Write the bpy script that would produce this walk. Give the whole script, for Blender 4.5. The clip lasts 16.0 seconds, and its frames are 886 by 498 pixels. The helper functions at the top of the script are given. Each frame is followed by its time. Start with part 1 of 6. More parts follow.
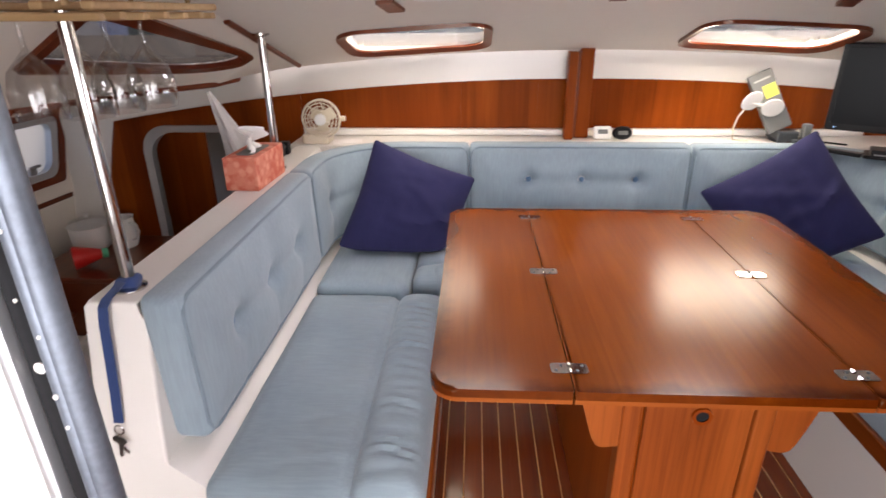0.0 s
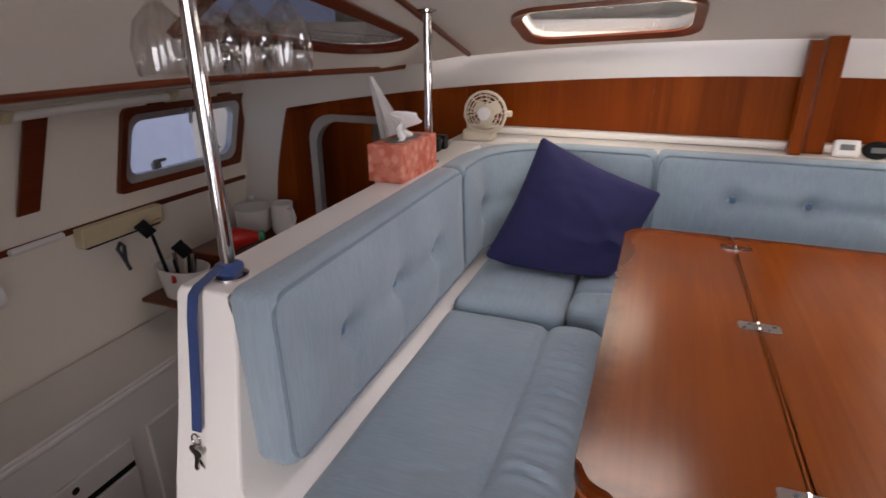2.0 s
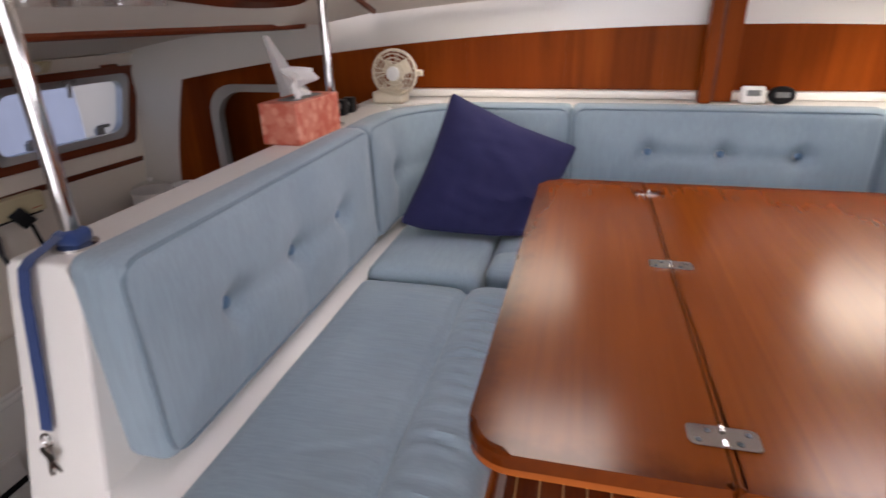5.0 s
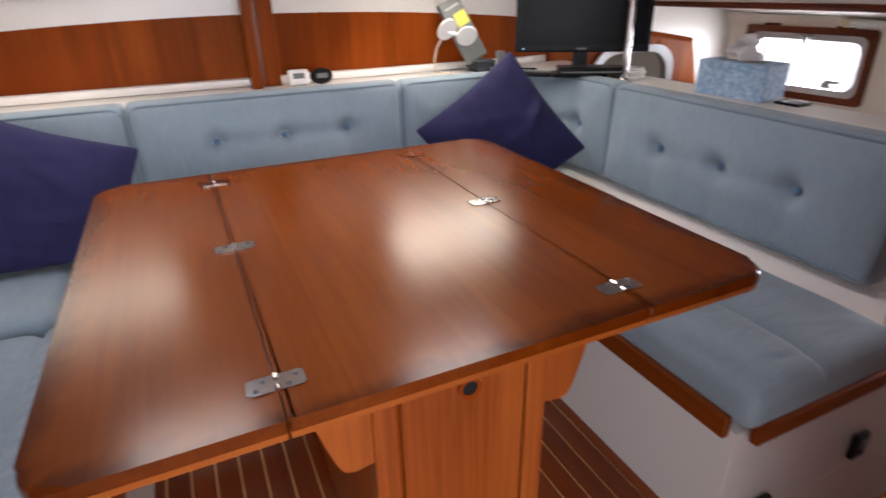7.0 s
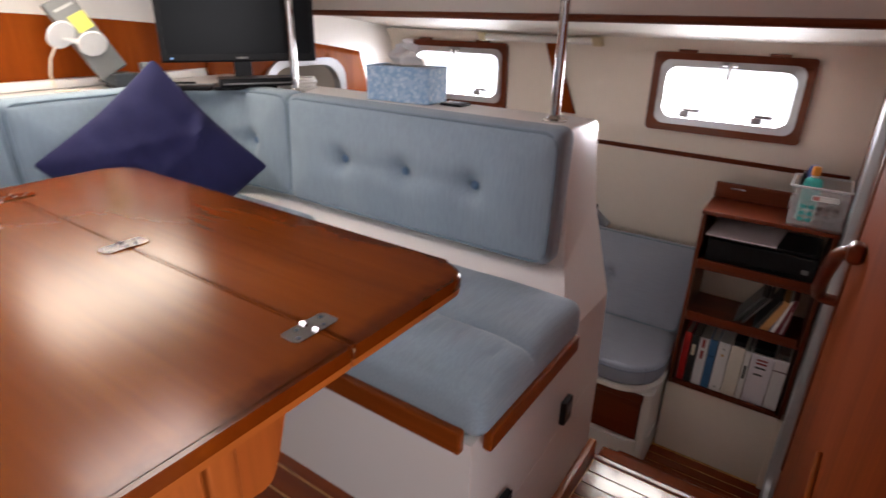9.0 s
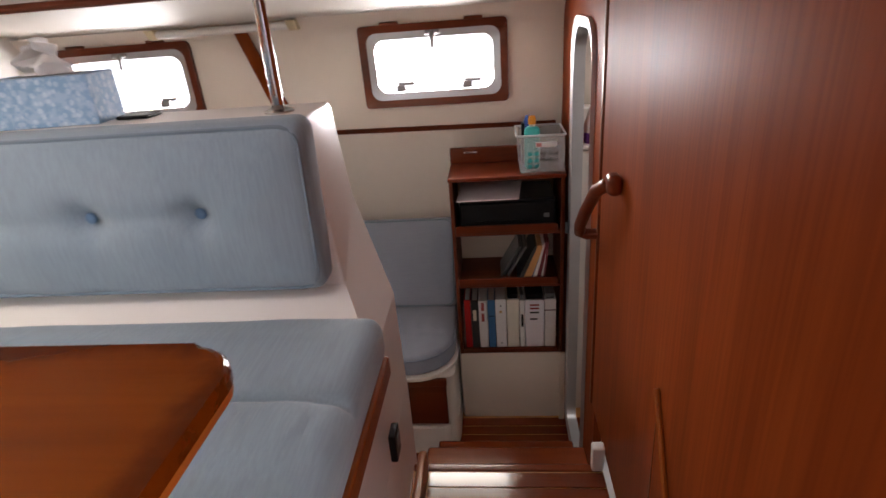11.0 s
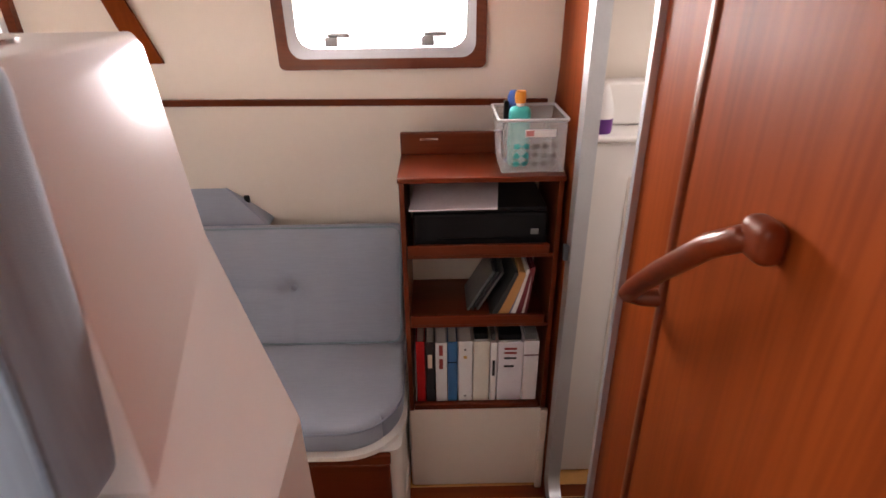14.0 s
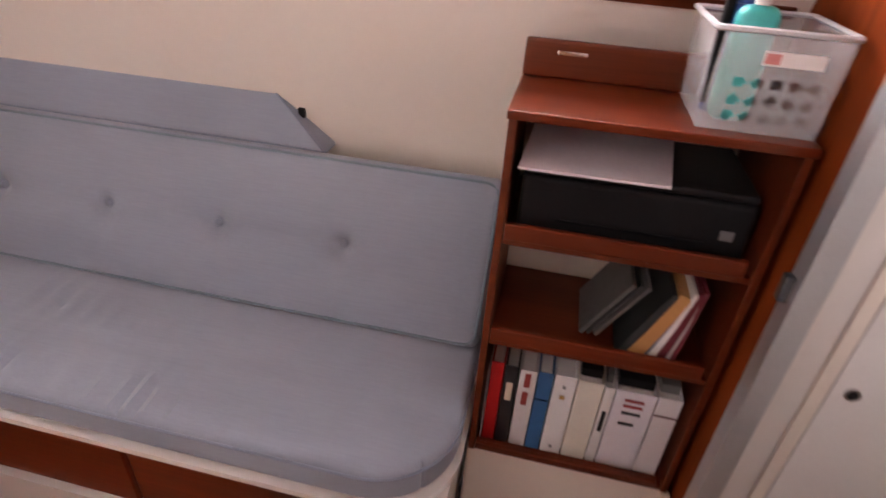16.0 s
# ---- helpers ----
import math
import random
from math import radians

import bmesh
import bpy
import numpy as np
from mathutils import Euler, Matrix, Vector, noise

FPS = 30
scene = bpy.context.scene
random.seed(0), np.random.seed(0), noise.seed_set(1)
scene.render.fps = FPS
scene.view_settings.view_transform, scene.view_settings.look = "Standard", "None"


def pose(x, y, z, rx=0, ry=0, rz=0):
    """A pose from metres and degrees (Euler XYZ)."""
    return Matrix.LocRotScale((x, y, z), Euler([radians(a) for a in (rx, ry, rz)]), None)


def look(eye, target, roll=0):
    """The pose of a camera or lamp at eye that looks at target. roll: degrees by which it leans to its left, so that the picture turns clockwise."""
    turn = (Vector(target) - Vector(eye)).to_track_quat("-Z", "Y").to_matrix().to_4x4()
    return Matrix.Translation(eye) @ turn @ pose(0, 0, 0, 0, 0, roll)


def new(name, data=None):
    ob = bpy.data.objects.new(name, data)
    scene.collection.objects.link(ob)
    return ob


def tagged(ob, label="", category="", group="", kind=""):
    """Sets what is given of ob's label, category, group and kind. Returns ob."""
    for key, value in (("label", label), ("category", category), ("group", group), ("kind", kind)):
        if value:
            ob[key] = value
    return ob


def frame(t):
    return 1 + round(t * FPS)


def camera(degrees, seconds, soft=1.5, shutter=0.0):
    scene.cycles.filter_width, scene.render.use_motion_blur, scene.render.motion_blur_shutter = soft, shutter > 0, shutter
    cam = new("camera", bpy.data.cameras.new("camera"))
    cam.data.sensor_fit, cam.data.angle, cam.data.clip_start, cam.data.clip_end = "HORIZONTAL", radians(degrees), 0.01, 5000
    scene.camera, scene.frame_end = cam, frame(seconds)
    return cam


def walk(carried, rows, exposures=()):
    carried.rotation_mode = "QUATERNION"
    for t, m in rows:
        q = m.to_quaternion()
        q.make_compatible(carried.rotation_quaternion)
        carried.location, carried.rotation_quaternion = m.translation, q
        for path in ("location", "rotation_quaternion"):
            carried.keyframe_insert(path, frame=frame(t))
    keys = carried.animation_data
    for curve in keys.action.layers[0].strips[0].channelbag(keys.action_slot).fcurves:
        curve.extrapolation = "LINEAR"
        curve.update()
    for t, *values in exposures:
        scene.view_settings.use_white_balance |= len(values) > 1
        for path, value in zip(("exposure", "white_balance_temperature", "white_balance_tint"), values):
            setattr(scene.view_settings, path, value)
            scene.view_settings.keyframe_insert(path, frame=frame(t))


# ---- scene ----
cam = camera(77.1, 16.0, 1.5, 0.5)
PATH = [
    (0, (0.034, -0.191, 1.382), (-0.072, 1.648, 0.602), -0.5),
    (0.5, (0.045, -0.164, 1.369), (-0.201, 1.649, 0.56), -0.7),
    (1, (0.026, -0.044, 1.348), (-0.317, 1.771, 0.581), -1.2),
    (1.5, (0.002, 0.047, 1.321), (-0.488, 1.83, 0.559), -0.3),
    (2, (0.001, 0.113, 1.26), (-0.665, 1.852, 0.529), -0.3),
    (2.5, (-0.036, 0.165, 1.205), (-0.82, 1.829, 0.42), 0.2),
    (3, (-0.082, 0.218, 1.186), (-1.018, 1.809, 0.415), 0.4),
    (3.2, (-0.103, 0.225, 1.174), (-1.131, 1.758, 0.403), 0.7),
    (5.5, (0.1, 0.199, 1.164), (-0.107, 2.02, 0.365), -1.9),
    (6, (0.126, 0.182, 1.168), (0.177, 2.008, 0.354), -2.1),
    (6.5, (0.167, 0.157, 1.193), (0.579, 1.934, 0.373), -2.1),
    (7, (0.185, 0.136, 1.185), (0.939, 1.779, 0.329), -1.1),
    (7.5, (0.201, 0.143, 1.167), (1.195, 1.654, 0.313), 0.1),
    (8, (0.23, 0.139, 1.168), (1.393, 1.52, 0.307), -0.2),
    (8.5, (0.279, 0.178, 1.126), (1.608, 1.41, 0.281), 0.3),
    (9, (0.36, 0.253, 1.11), (1.883, 1.287, 0.327), 1.1),
    (9.5, (0.407, 0.264, 1.097), (2.051, 1.087, 0.31), -0.4),
    (10, (0.463, 0.304, 1.078), (2.238, 0.819, 0.313), -1.6),
    (10.2, (0.472, 0.328, 1.081), (2.261, 0.759, 0.298), -2.3),
    (12.3, (0.813, 0.456, 0.932), (2.663, 0.433, 0.171), -3.8),
    (12.5, (0.815, 0.453, 0.951), (2.662, 0.428, 0.184), -2.5),
    (13, (1.002, 0.443, 0.911), (2.829, 0.47, 0.099), -1.8),
    (13.5, (1.162, 0.493, 0.91), (2.976, 0.492, 0.066), -1.4),
    (14, (1.333, 0.494, 0.885), (3.123, 0.479, -0.007), -0.8),
    (14.5, (1.495, 0.509, 0.832), (3.261, 0.618, -0.099), 0.3),
    (15, (1.651, 0.496, 0.776), (3.383, 0.64, -0.214), 1.9),
    (15.5, (1.795, 0.521, 0.675), (3.489, 0.689, -0.376), 2.6),
    (16, (1.96, 0.532, 0.643), (3.618, 0.848, -0.429), 3.9),
]
EXPOSURE = [(0, -0.4, 6750, 20), (1.0, -0.7, 6650, 20), (2.5, -1.0, 6600, 21), (5.5, -0.75, 6450, 20), (7, -0.75, 6450, 20), (8.5, -0.4, 6550, 20), (9.5, -0.6, 6700, 20),
            (10, -0.62, 6800, 20), (12.5, 0.40, 6950, 19), (13, 0.22, 7150, 23), (13.5, 0.35, 7200, 25), (14, 0.45, 7150, 25), (16, 0.7, 6950, 31)]
walk(cam, [(t, look(eye, target, roll)) for t, eye, target, roll in PATH], EXPOSURE)

# ---- world and light ----
world = bpy.data.worlds.new("sky")
scene.world = world
world.use_nodes = True
wn = world.node_tree
sky = wn.nodes.new("ShaderNodeTexSky")
sky.sky_type, sky.sun_disc = "NISHITA", False
sky.sun_elevation, sky.sun_rotation = radians(48), radians(150)
sky.air_density, sky.dust_density = 1.0, 3.0
wn.nodes["Background"].inputs[1].default_value = 0.15
wn.links.new(sky.outputs[0], wn.nodes["Background"].inputs[0])

sun_data = bpy.data.lights.new("sun", "SUN")
sun_data.energy, sun_data.angle, sun_data.color = 1.2, radians(12), (1.0, 0.95, 0.88)
new("sun", sun_data).matrix_world = look((3, -6, 9), (0.5, 0.5, 0))


def daylight(name, eye, target, w, h, watts, tint=(0.95, 0.98, 1.0)):
    """Area lamp: sky light entering through an opening, or fill added where none is seen."""
    d = bpy.data.lights.new(name, "AREA")
    d.shape, d.size, d.size_y, d.energy, d.color = "RECTANGLE", w, h, watts, tint
    ob = new(name, d)
    ob.matrix_world = look(eye, target)
    return ob


# ---- helpers for meshes ----
def mesh_of(bm, name, smooth=True, merge=0.0):
    if merge:
        bmesh.ops.remove_doubles(bm, verts=bm.verts, dist=merge)
    bmesh.ops.recalc_face_normals(bm, faces=bm.faces)
    me = bpy.data.meshes.new(name)
    bm.to_mesh(me)
    bm.free()
    if smooth:
        me.shade_smooth()
        me.set_sharp_from_angle(angle=radians(35))
    return me


def part(name, bm, material, parent=None, label="", smooth=True, merge=0.0):
    ob = new(name, mesh_of(bm, name, smooth, merge))
    ob.data.materials.append(material)
    if parent:
        ob.parent = parent
        ob.matrix_parent_inverse = parent.matrix_basis.inverted()
    if label:
        tagged(ob, label)
    return ob


def thing(name, label, category, at=(0, 0, 0), group="", kind=""):
    ob = new(name)
    ob.empty_display_size = 0.05
    ob.matrix_basis = pose(*at)
    return tagged(ob, label, category, group, kind)


def solo(name, bm, material, label, category, group="", kind="", merge=0.0):
    return tagged(part(name, bm, material, merge=merge), label, category, group, kind)


def B():
    return bmesh.new()


def quad(bm, *pts):
    return bm.faces.new([bm.verts.new(p) for p in pts])


def box(bm, x0, x1, y0, y1, z0, z1, bevel=0.0, seg=2, m=None):
    mat4 = (m or Matrix()) @ Matrix.LocRotScale(((x0 + x1) / 2, (y0 + y1) / 2, (z0 + z1) / 2), None, (x1 - x0, y1 - y0, z1 - z0))
    r = bmesh.ops.create_cube(bm, size=1, matrix=mat4)
    if bevel:
        edges = list({e for v in r["verts"] for e in v.link_edges})
        bmesh.ops.bevel(bm, geom=edges, offset=bevel, segments=seg, profile=0.5, affect="EDGES")
    return bm


def cyl(bm, p, q, r0, r1=None, seg=20):
    p, q = Vector(p), Vector(q)
    m = Matrix.Translation((p + q) / 2) @ (q - p).to_track_quat("Z", "Y").to_matrix().to_4x4()
    bmesh.ops.create_cone(bm, cap_ends=True, segments=seg, radius1=r0, radius2=r0 if r1 is None else r1, depth=(q - p).length, matrix=m)
    return bm


def tube(bm, pts, r, seg=8, closed=False):
    pts = [Vector(p) for p in pts]
    n = len(pts)
    rings = []
    side = None
    for i, p in enumerate(pts):
        a = pts[(i - 1) % n] if closed or i else p
        b = pts[(i + 1) % n] if closed or i < n - 1 else p
        d = (b - a).normalized()
        if side is None:
            side = d.orthogonal().normalized()
        side = (side - d * side.dot(d)).normalized()
        up = d.cross(side)
        rings.append([bm.verts.new(p + r * (math.cos(k * math.tau / seg) * side + math.sin(k * math.tau / seg) * up)) for k in range(seg)])
    for i in range(n if closed else n - 1):
        a, b = rings[i], rings[(i + 1) % n]
        shift = 0
        if closed and i == n - 1:
            shift = min(range(seg), key=lambda s: (a[0].co - b[s].co).length)
        for k in range(seg):
            bm.faces.new((a[k], a[(k + 1) % seg], b[(k + 1 + shift) % seg], b[(k + shift) % seg]))
    if not closed:
        bm.faces.new(rings[0]), bm.faces.new(rings[-1])
    return bm


def lathe(bm, profile, at, seg=24, m=None):
    """profile: (radius, height) from foot to top."""
    base = (m or Matrix.Translation(at))
    rings = [[bm.verts.new(base @ Vector((r * math.cos(k * math.tau / seg), r * math.sin(k * math.tau / seg), z))) for k in range(seg)] for r, z in profile]
    for a, b in zip(rings, rings[1:]):
        for k in range(seg):
            bm.faces.new((a[k], a[(k + 1) % seg], b[(k + 1) % seg], b[k]))
    return bm


def prism(bm, pts, place, h0, h1):
    """A flat outline pushed out between two heights; place(u, v, h) gives the point."""
    a = [bm.verts.new(place(u, v, h0)) for u, v in pts]
    b = [bm.verts.new(place(u, v, h1)) for u, v in pts]
    bm.faces.new(a), bm.faces.new(b)
    for i in range(len(pts)):
        j = (i + 1) % len(pts)
        bm.faces.new((a[i], a[j], b[j], b[i]))
    return bm


def rr(u0, u1, v0, v1, r, n=6):
    """A rectangle with rounded corners; r one radius or four (from the corner u0, v0 round)."""
    rs = r if isinstance(r, (tuple, list)) else (r,) * 4
    out = []
    for (cu, cv, a), q in zip(((u0 + rs[0], v0 + rs[0], 180), (u1 - rs[1], v0 + rs[1], 270), (u1 - rs[2], v1 - rs[2], 0), (u0 + rs[3], v1 - rs[3], 90)), rs):
        for k in range(n + 1):
            t = radians(a + 90 * k / n)
            out.append((cu + q * math.cos(t), cv + q * math.sin(t)))
    return out


def ring(bm, outer, inner, place, h0, h1, hin=None):
    """A frame between two outlines with as many points, from height h0 to h1."""
    n = len(outer)
    hin = h1 if hin is None else hin
    rows = [[bm.verts.new(place(u, v, h)) for u, v in o] for o, h in ((outer, h0), (outer, h1), (inner, hin), (inner, h0))]
    for a, b in zip(rows, rows[1:] + rows[:1]):
        for i in range(n):
            j = (i + 1) % n
            bm.faces.new((a[i], a[j], b[j], b[i]))
    return bm


def inside(pts, u, v):
    c = False
    for (a, b), (p, q) in zip(pts, pts[1:] + pts[:1]):
        if (b > v) != (q > v) and u < (p - a) * (v - b) / (q - b) + a:
            c = not c
    return c


def surface(name, place, us, vs, holes, material, thick, kind="structure", label="", category="wall", parent=None):
    """A curved sheet place(u, v, 0) with holes, made solid away from the room."""
    bm = B()
    grid = [[bm.verts.new(place(u, v, 0)) for v in vs] for u in us]
    back = [[bm.verts.new(place(u, v, -thick)) for v in vs] for u in us]
    keep = {}
    for i in range(len(us) - 1):
        for j in range(len(vs) - 1):
            u, v = (us[i] + us[i + 1]) / 2, (vs[j] + vs[j + 1]) / 2
            keep[i, j] = not any(inside(h, u, v) for h in holes)
    for (i, j), k in keep.items():
        if not k:
            continue
        c = [(i, j), (i + 1, j), (i + 1, j + 1), (i, j + 1)]
        bm.faces.new([grid[a][b] for a, b in c])
        bm.faces.new([back[a][b] for a, b in reversed(c)])
        for (a, b), (di, dj) in (((0, 1), (0, -1)), ((1, 2), (1, 0)), ((2, 3), (0, 1)), ((3, 0), (-1, 0))):
            if not keep.get((i + di, j + dj), False):
                p, q = c[a], c[b]
                bm.faces.new((grid[p[0]][p[1]], back[p[0]][p[1]], back[q[0]][q[1]], grid[q[0]][q[1]]))
    for v in [v for v in bm.verts if not v.link_faces]:
        bm.verts.remove(v)
    ob = part(name, bm, material, parent)
    return tagged(ob, label, category, kind=kind)


def steps(a, b, size):
    n = max(1, round(abs(b - a) / size))
    return [a + (b - a) * i / n for i in range(n + 1)]


def axis(a, b, r, step):
    """Samples along one side of a rounded block, close together near its ends."""
    inner = steps(a + r, b - r, step) if b - a > 2 * r + 1e-6 else [(a + b) / 2]
    if step >= 0.03 and b - a > 2 * r + 0.012:
        # close support rows keep the broad faces flat
        inner = sorted(set(inner[:1] + [a + r + 0.003] + inner[1:-1] + [b - r - 0.003] + inner[-1:]))
    t = (0, 0.12, 0.35, 0.65)
    return [a + r * k for k in t] + inner + [b - r * k for k in reversed(t)]


def block(bm, lo, hi, r, step=0.05, shape=None):
    """A soft block with rounded edges, reshaped by shape(point)."""
    ax = [axis(lo[k], hi[k], min(r, (hi[k] - lo[k]) / 2), step) for k in range(3)]
    il = [min(lo[k] + r, (lo[k] + hi[k]) / 2) for k in range(3)]
    ih = [max(hi[k] - r, (lo[k] + hi[k]) / 2) for k in range(3)]

    def put(p):
        q = Vector([min(max(p[k], il[k]), ih[k]) for k in range(3)])
        d = Vector(p) - q
        # square sides become round ones
        m = max(abs(c) for c in d)
        p = q + d.normalized() * m if m > 1e-9 else q
        return bm.verts.new(shape(p) if shape else p)

    for k in range(3):
        i, j = [a for a in range(3) if a != k]
        for end in (lo[k], hi[k]):
            g = []
            for a in ax[i]:
                row = []
                for b in ax[j]:
                    p = [0, 0, 0]
                    p[i], p[j], p[k] = a, b, end
                    row.append(put(p))
                g.append(row)
            for a in range(len(g) - 1):
                for b in range(len(g[0]) - 1):
                    bm.faces.new((g[a][b], g[a + 1][b], g[a + 1][b + 1], g[a][b + 1]))
    bmesh.ops.remove_doubles(bm, verts=bm.verts, dist=0.0006)
    return bm


# ---- materials ----
def material(name):
    m = bpy.data.materials.new(name)
    m.use_nodes = True
    return m, m.node_tree.nodes, m.node_tree.links, m.node_tree.nodes["Principled BSDF"]


def coords(n, l, scale=(1, 1, 1), rnd=False):
    tc = n.new("ShaderNodeTexCoord")
    mp = n.new("ShaderNodeMapping")
    mp.inputs["Scale"].default_value = scale
    l.new(tc.outputs["Object"], mp.inputs["Vector"])
    if rnd:
        oi, mul = n.new("ShaderNodeObjectInfo"), n.new("ShaderNodeMath")
        mul.operation, mul.inputs[1].default_value = "MULTIPLY", 37.0
        cmb = n.new("ShaderNodeCombineXYZ")
        l.new(oi.outputs["Random"], mul.inputs[0])
        for k in range(3):
            l.new(mul.outputs[0], cmb.inputs[k])
        l.new(cmb.outputs[0], mp.inputs["Location"])
    return mp.outputs[0]


def noise_tex(n, l, vec, scale, detail=4, rough=0.55):
    t = n.new("ShaderNodeTexNoise")
    t.inputs["Scale"].default_value, t.inputs["Detail"].default_value, t.inputs["Roughness"].default_value = scale, detail, rough
    l.new(vec, t.inputs["Vector"])
    return t.outputs["Fac"]


def ramp(n, l, fac, stops):
    r = n.new("ShaderNodeValToRGB")
    r.color_ramp.interpolation = "EASE"
    el = r.color_ramp.elements
    while len(el) < len(stops):
        el.new(0.5)
    for e, (p, c) in zip(el, stops):
        e.position, e.color = p, (*c, 1)
    l.new(fac, r.inputs[0])
    return r.outputs[0]


def mix(n, l, a, b, fac, mode="MIX"):
    m = n.new("ShaderNodeMix")
    m.data_type, m.blend_type = "RGBA", mode
    if isinstance(fac, float):
        m.inputs[0].default_value = fac
    else:
        l.new(fac, m.inputs[0])
    l.new(a, m.inputs[6]), l.new(b, m.inputs[7])
    return m.outputs[2]


def bump(n, l, bsdf, height, strength, dist=0.002):
    b = n.new("ShaderNodeBump")
    b.inputs["Strength"].default_value, b.inputs["Distance"].default_value = strength, dist
    l.new(height, b.inputs["Height"])
    l.new(b.outputs[0], bsdf.inputs["Normal"])


def scaled(c, k):
    return tuple(min(1, v * k) for v in c)


def plain(name, c, rough=0.5, metal=0.0, var=0.08, scale=14, relief=0.05, coat=0.0, rough_var=0.04):
    """A painted, moulded or metal surface with faint mottling and wear."""
    m, n, l, b = material(name)
    v = coords(n, l)
    big, fine = noise_tex(n, l, v, scale * 0.25), noise_tex(n, l, v, scale * 6)
    c1 = ramp(n, l, big, ((0.3, scaled(c, 1 - var)), (0.7, scaled(c, 1 + var))))
    c2 = ramp(n, l, fine, ((0.35, scaled(c, 1 - var * 0.7)), (0.65, scaled(c, 1 + var * 0.7))))
    l.new(mix(n, l, c1, c2, 0.4), b.inputs["Base Color"])
    mr = n.new("ShaderNodeMapRange")
    mr.inputs[3].default_value, mr.inputs[4].default_value = max(0.02, rough - rough_var), rough + rough_var
    l.new(big, mr.inputs[0]), l.new(mr.outputs[0], b.inputs["Roughness"])
    b.inputs["Metallic"].default_value, b.inputs["Coat Weight"].default_value = metal, coat
    b.inputs["Coat Roughness"].default_value = 0.1
    if relief:
        bump(n, l, b, fine, relief, 0.001)
    return m


def wood(name, dark, mid, light, along="z", rough=0.25, coat=0.5, grain=1.0, rnd=False, streak=0.22, boards=None):
    """Varnished wood, its grain running along one axis."""
    m, n, l, b = material(name)
    k = {"x": 0, "y": 1, "z": 2}[along]
    s1, s2 = [9.0 * grain] * 3, [110.0 * grain] * 3
    s1[k], s2[k] = 0.7, 2.5
    a = noise_tex(n, l, coords(n, l, s1, rnd), 1.0, 5, 0.6)
    f = noise_tex(n, l, coords(n, l, s2, rnd), 1.0, 3, 0.6)
    big = noise_tex(n, l, coords(n, l, (1.3, 1.3, 1.3), rnd), 1.0, 2)
    c1 = ramp(n, l, a, ((0.25, dark), (0.5, mid), (0.75, light)))
    c2 = ramp(n, l, f, ((0.35, dark), (0.6, light)))
    c = mix(n, l, c1, c2, streak)
    c = mix(n, l, c, ramp(n, l, big, ((0.3, (0.62, 0.55, 0.5)), (0.7, (1.0, 1.0, 1.0)))), 0.75, "MULTIPLY")
    if boards:
        across, width, depth = boards
        tc, sp = n.new("ShaderNodeTexCoord"), n.new("ShaderNodeSeparateXYZ")
        dv, fl, wh = n.new("ShaderNodeMath"), n.new("ShaderNodeMath"), n.new("ShaderNodeTexWhiteNoise")
        dv.operation, dv.inputs[1].default_value, fl.operation = "DIVIDE", width, "FLOOR"
        wh.noise_dimensions = "1D"
        l.new(tc.outputs["Object"], sp.inputs[0]), l.new(sp.outputs[across], dv.inputs[0])
        l.new(dv.outputs[0], fl.inputs[0]), l.new(fl.outputs[0], wh.inputs["W"])
        c = mix(n, l, c, ramp(n, l, wh.outputs["Value"], ((0.0, (0.74, 0.66, 0.6)), (1.0, (1.0, 1.0, 1.0)))), depth, "MULTIPLY")
    if rnd:
        oi = n.new("ShaderNodeObjectInfo")
        c = mix(n, l, c, ramp(n, l, oi.outputs["Random"], ((0.0, (0.75, 0.72, 0.7)), (1.0, (1.0, 1.0, 1.0)))), 0.8, "MULTIPLY")
    l.new(c, b.inputs["Base Color"])
    mr = n.new("ShaderNodeMapRange")
    mr.inputs[3].default_value, mr.inputs[4].default_value = rough - 0.06, rough + 0.1
    l.new(big, mr.inputs[0]), l.new(mr.outputs[0], b.inputs["Roughness"])
    b.inputs["Coat Weight"].default_value, b.inputs["Coat Roughness"].default_value = coat, rough * 0.7
    b.inputs["Specular IOR Level"].default_value = 0.28
    b.inputs["Coat Tint"].default_value, b.inputs["Specular Tint"].default_value = (1, 0.86, 0.62, 1), (1, 0.88, 0.66, 1)
    bump(n, l, b, f, 0.06, 0.001)
    return m


def cloth(name, c, var=0.12, weave=900.0, streak="y", relief=0.25, sheen=0.25):
    """Woven upholstery with slubs and faded patches."""
    m, n, l, b = material(name)
    s = [60.0] * 3
    s[{"x": 0, "y": 1, "z": 2}[streak]] = 4.0
    slub = noise_tex(n, l, coords(n, l, s), 3.0, 4, 0.6)
    big = noise_tex(n, l, coords(n, l), 3.5, 4)
    thread = noise_tex(n, l, coords(n, l), weave, 1)
    c1 = ramp(n, l, slub, ((0.3, scaled(c, 1 - var)), (0.7, scaled(c, 1 + var))))
    c2 = ramp(n, l, big, ((0.3, scaled(c, 1 - var)), (0.7, (min(1, c[0] * (1 + 1.6 * var)), min(1, c[1] * (1 + 1.2 * var)), c[2] * (1 + 0.8 * var)))))
    l.new(mix(n, l, c1, c2, 0.5), b.inputs["Base Color"])
    b.inputs["Roughness"].default_value = 0.9
    b.inputs["Sheen Weight"].default_value, b.inputs["Sheen Roughness"].default_value = sheen, 0.5
    add = n.new("ShaderNodeMath")
    l.new(slub, add.inputs[0]), l.new(thread, add.inputs[1])
    bump(n, l, b, add.outputs[0], relief, 0.0012)
    return m


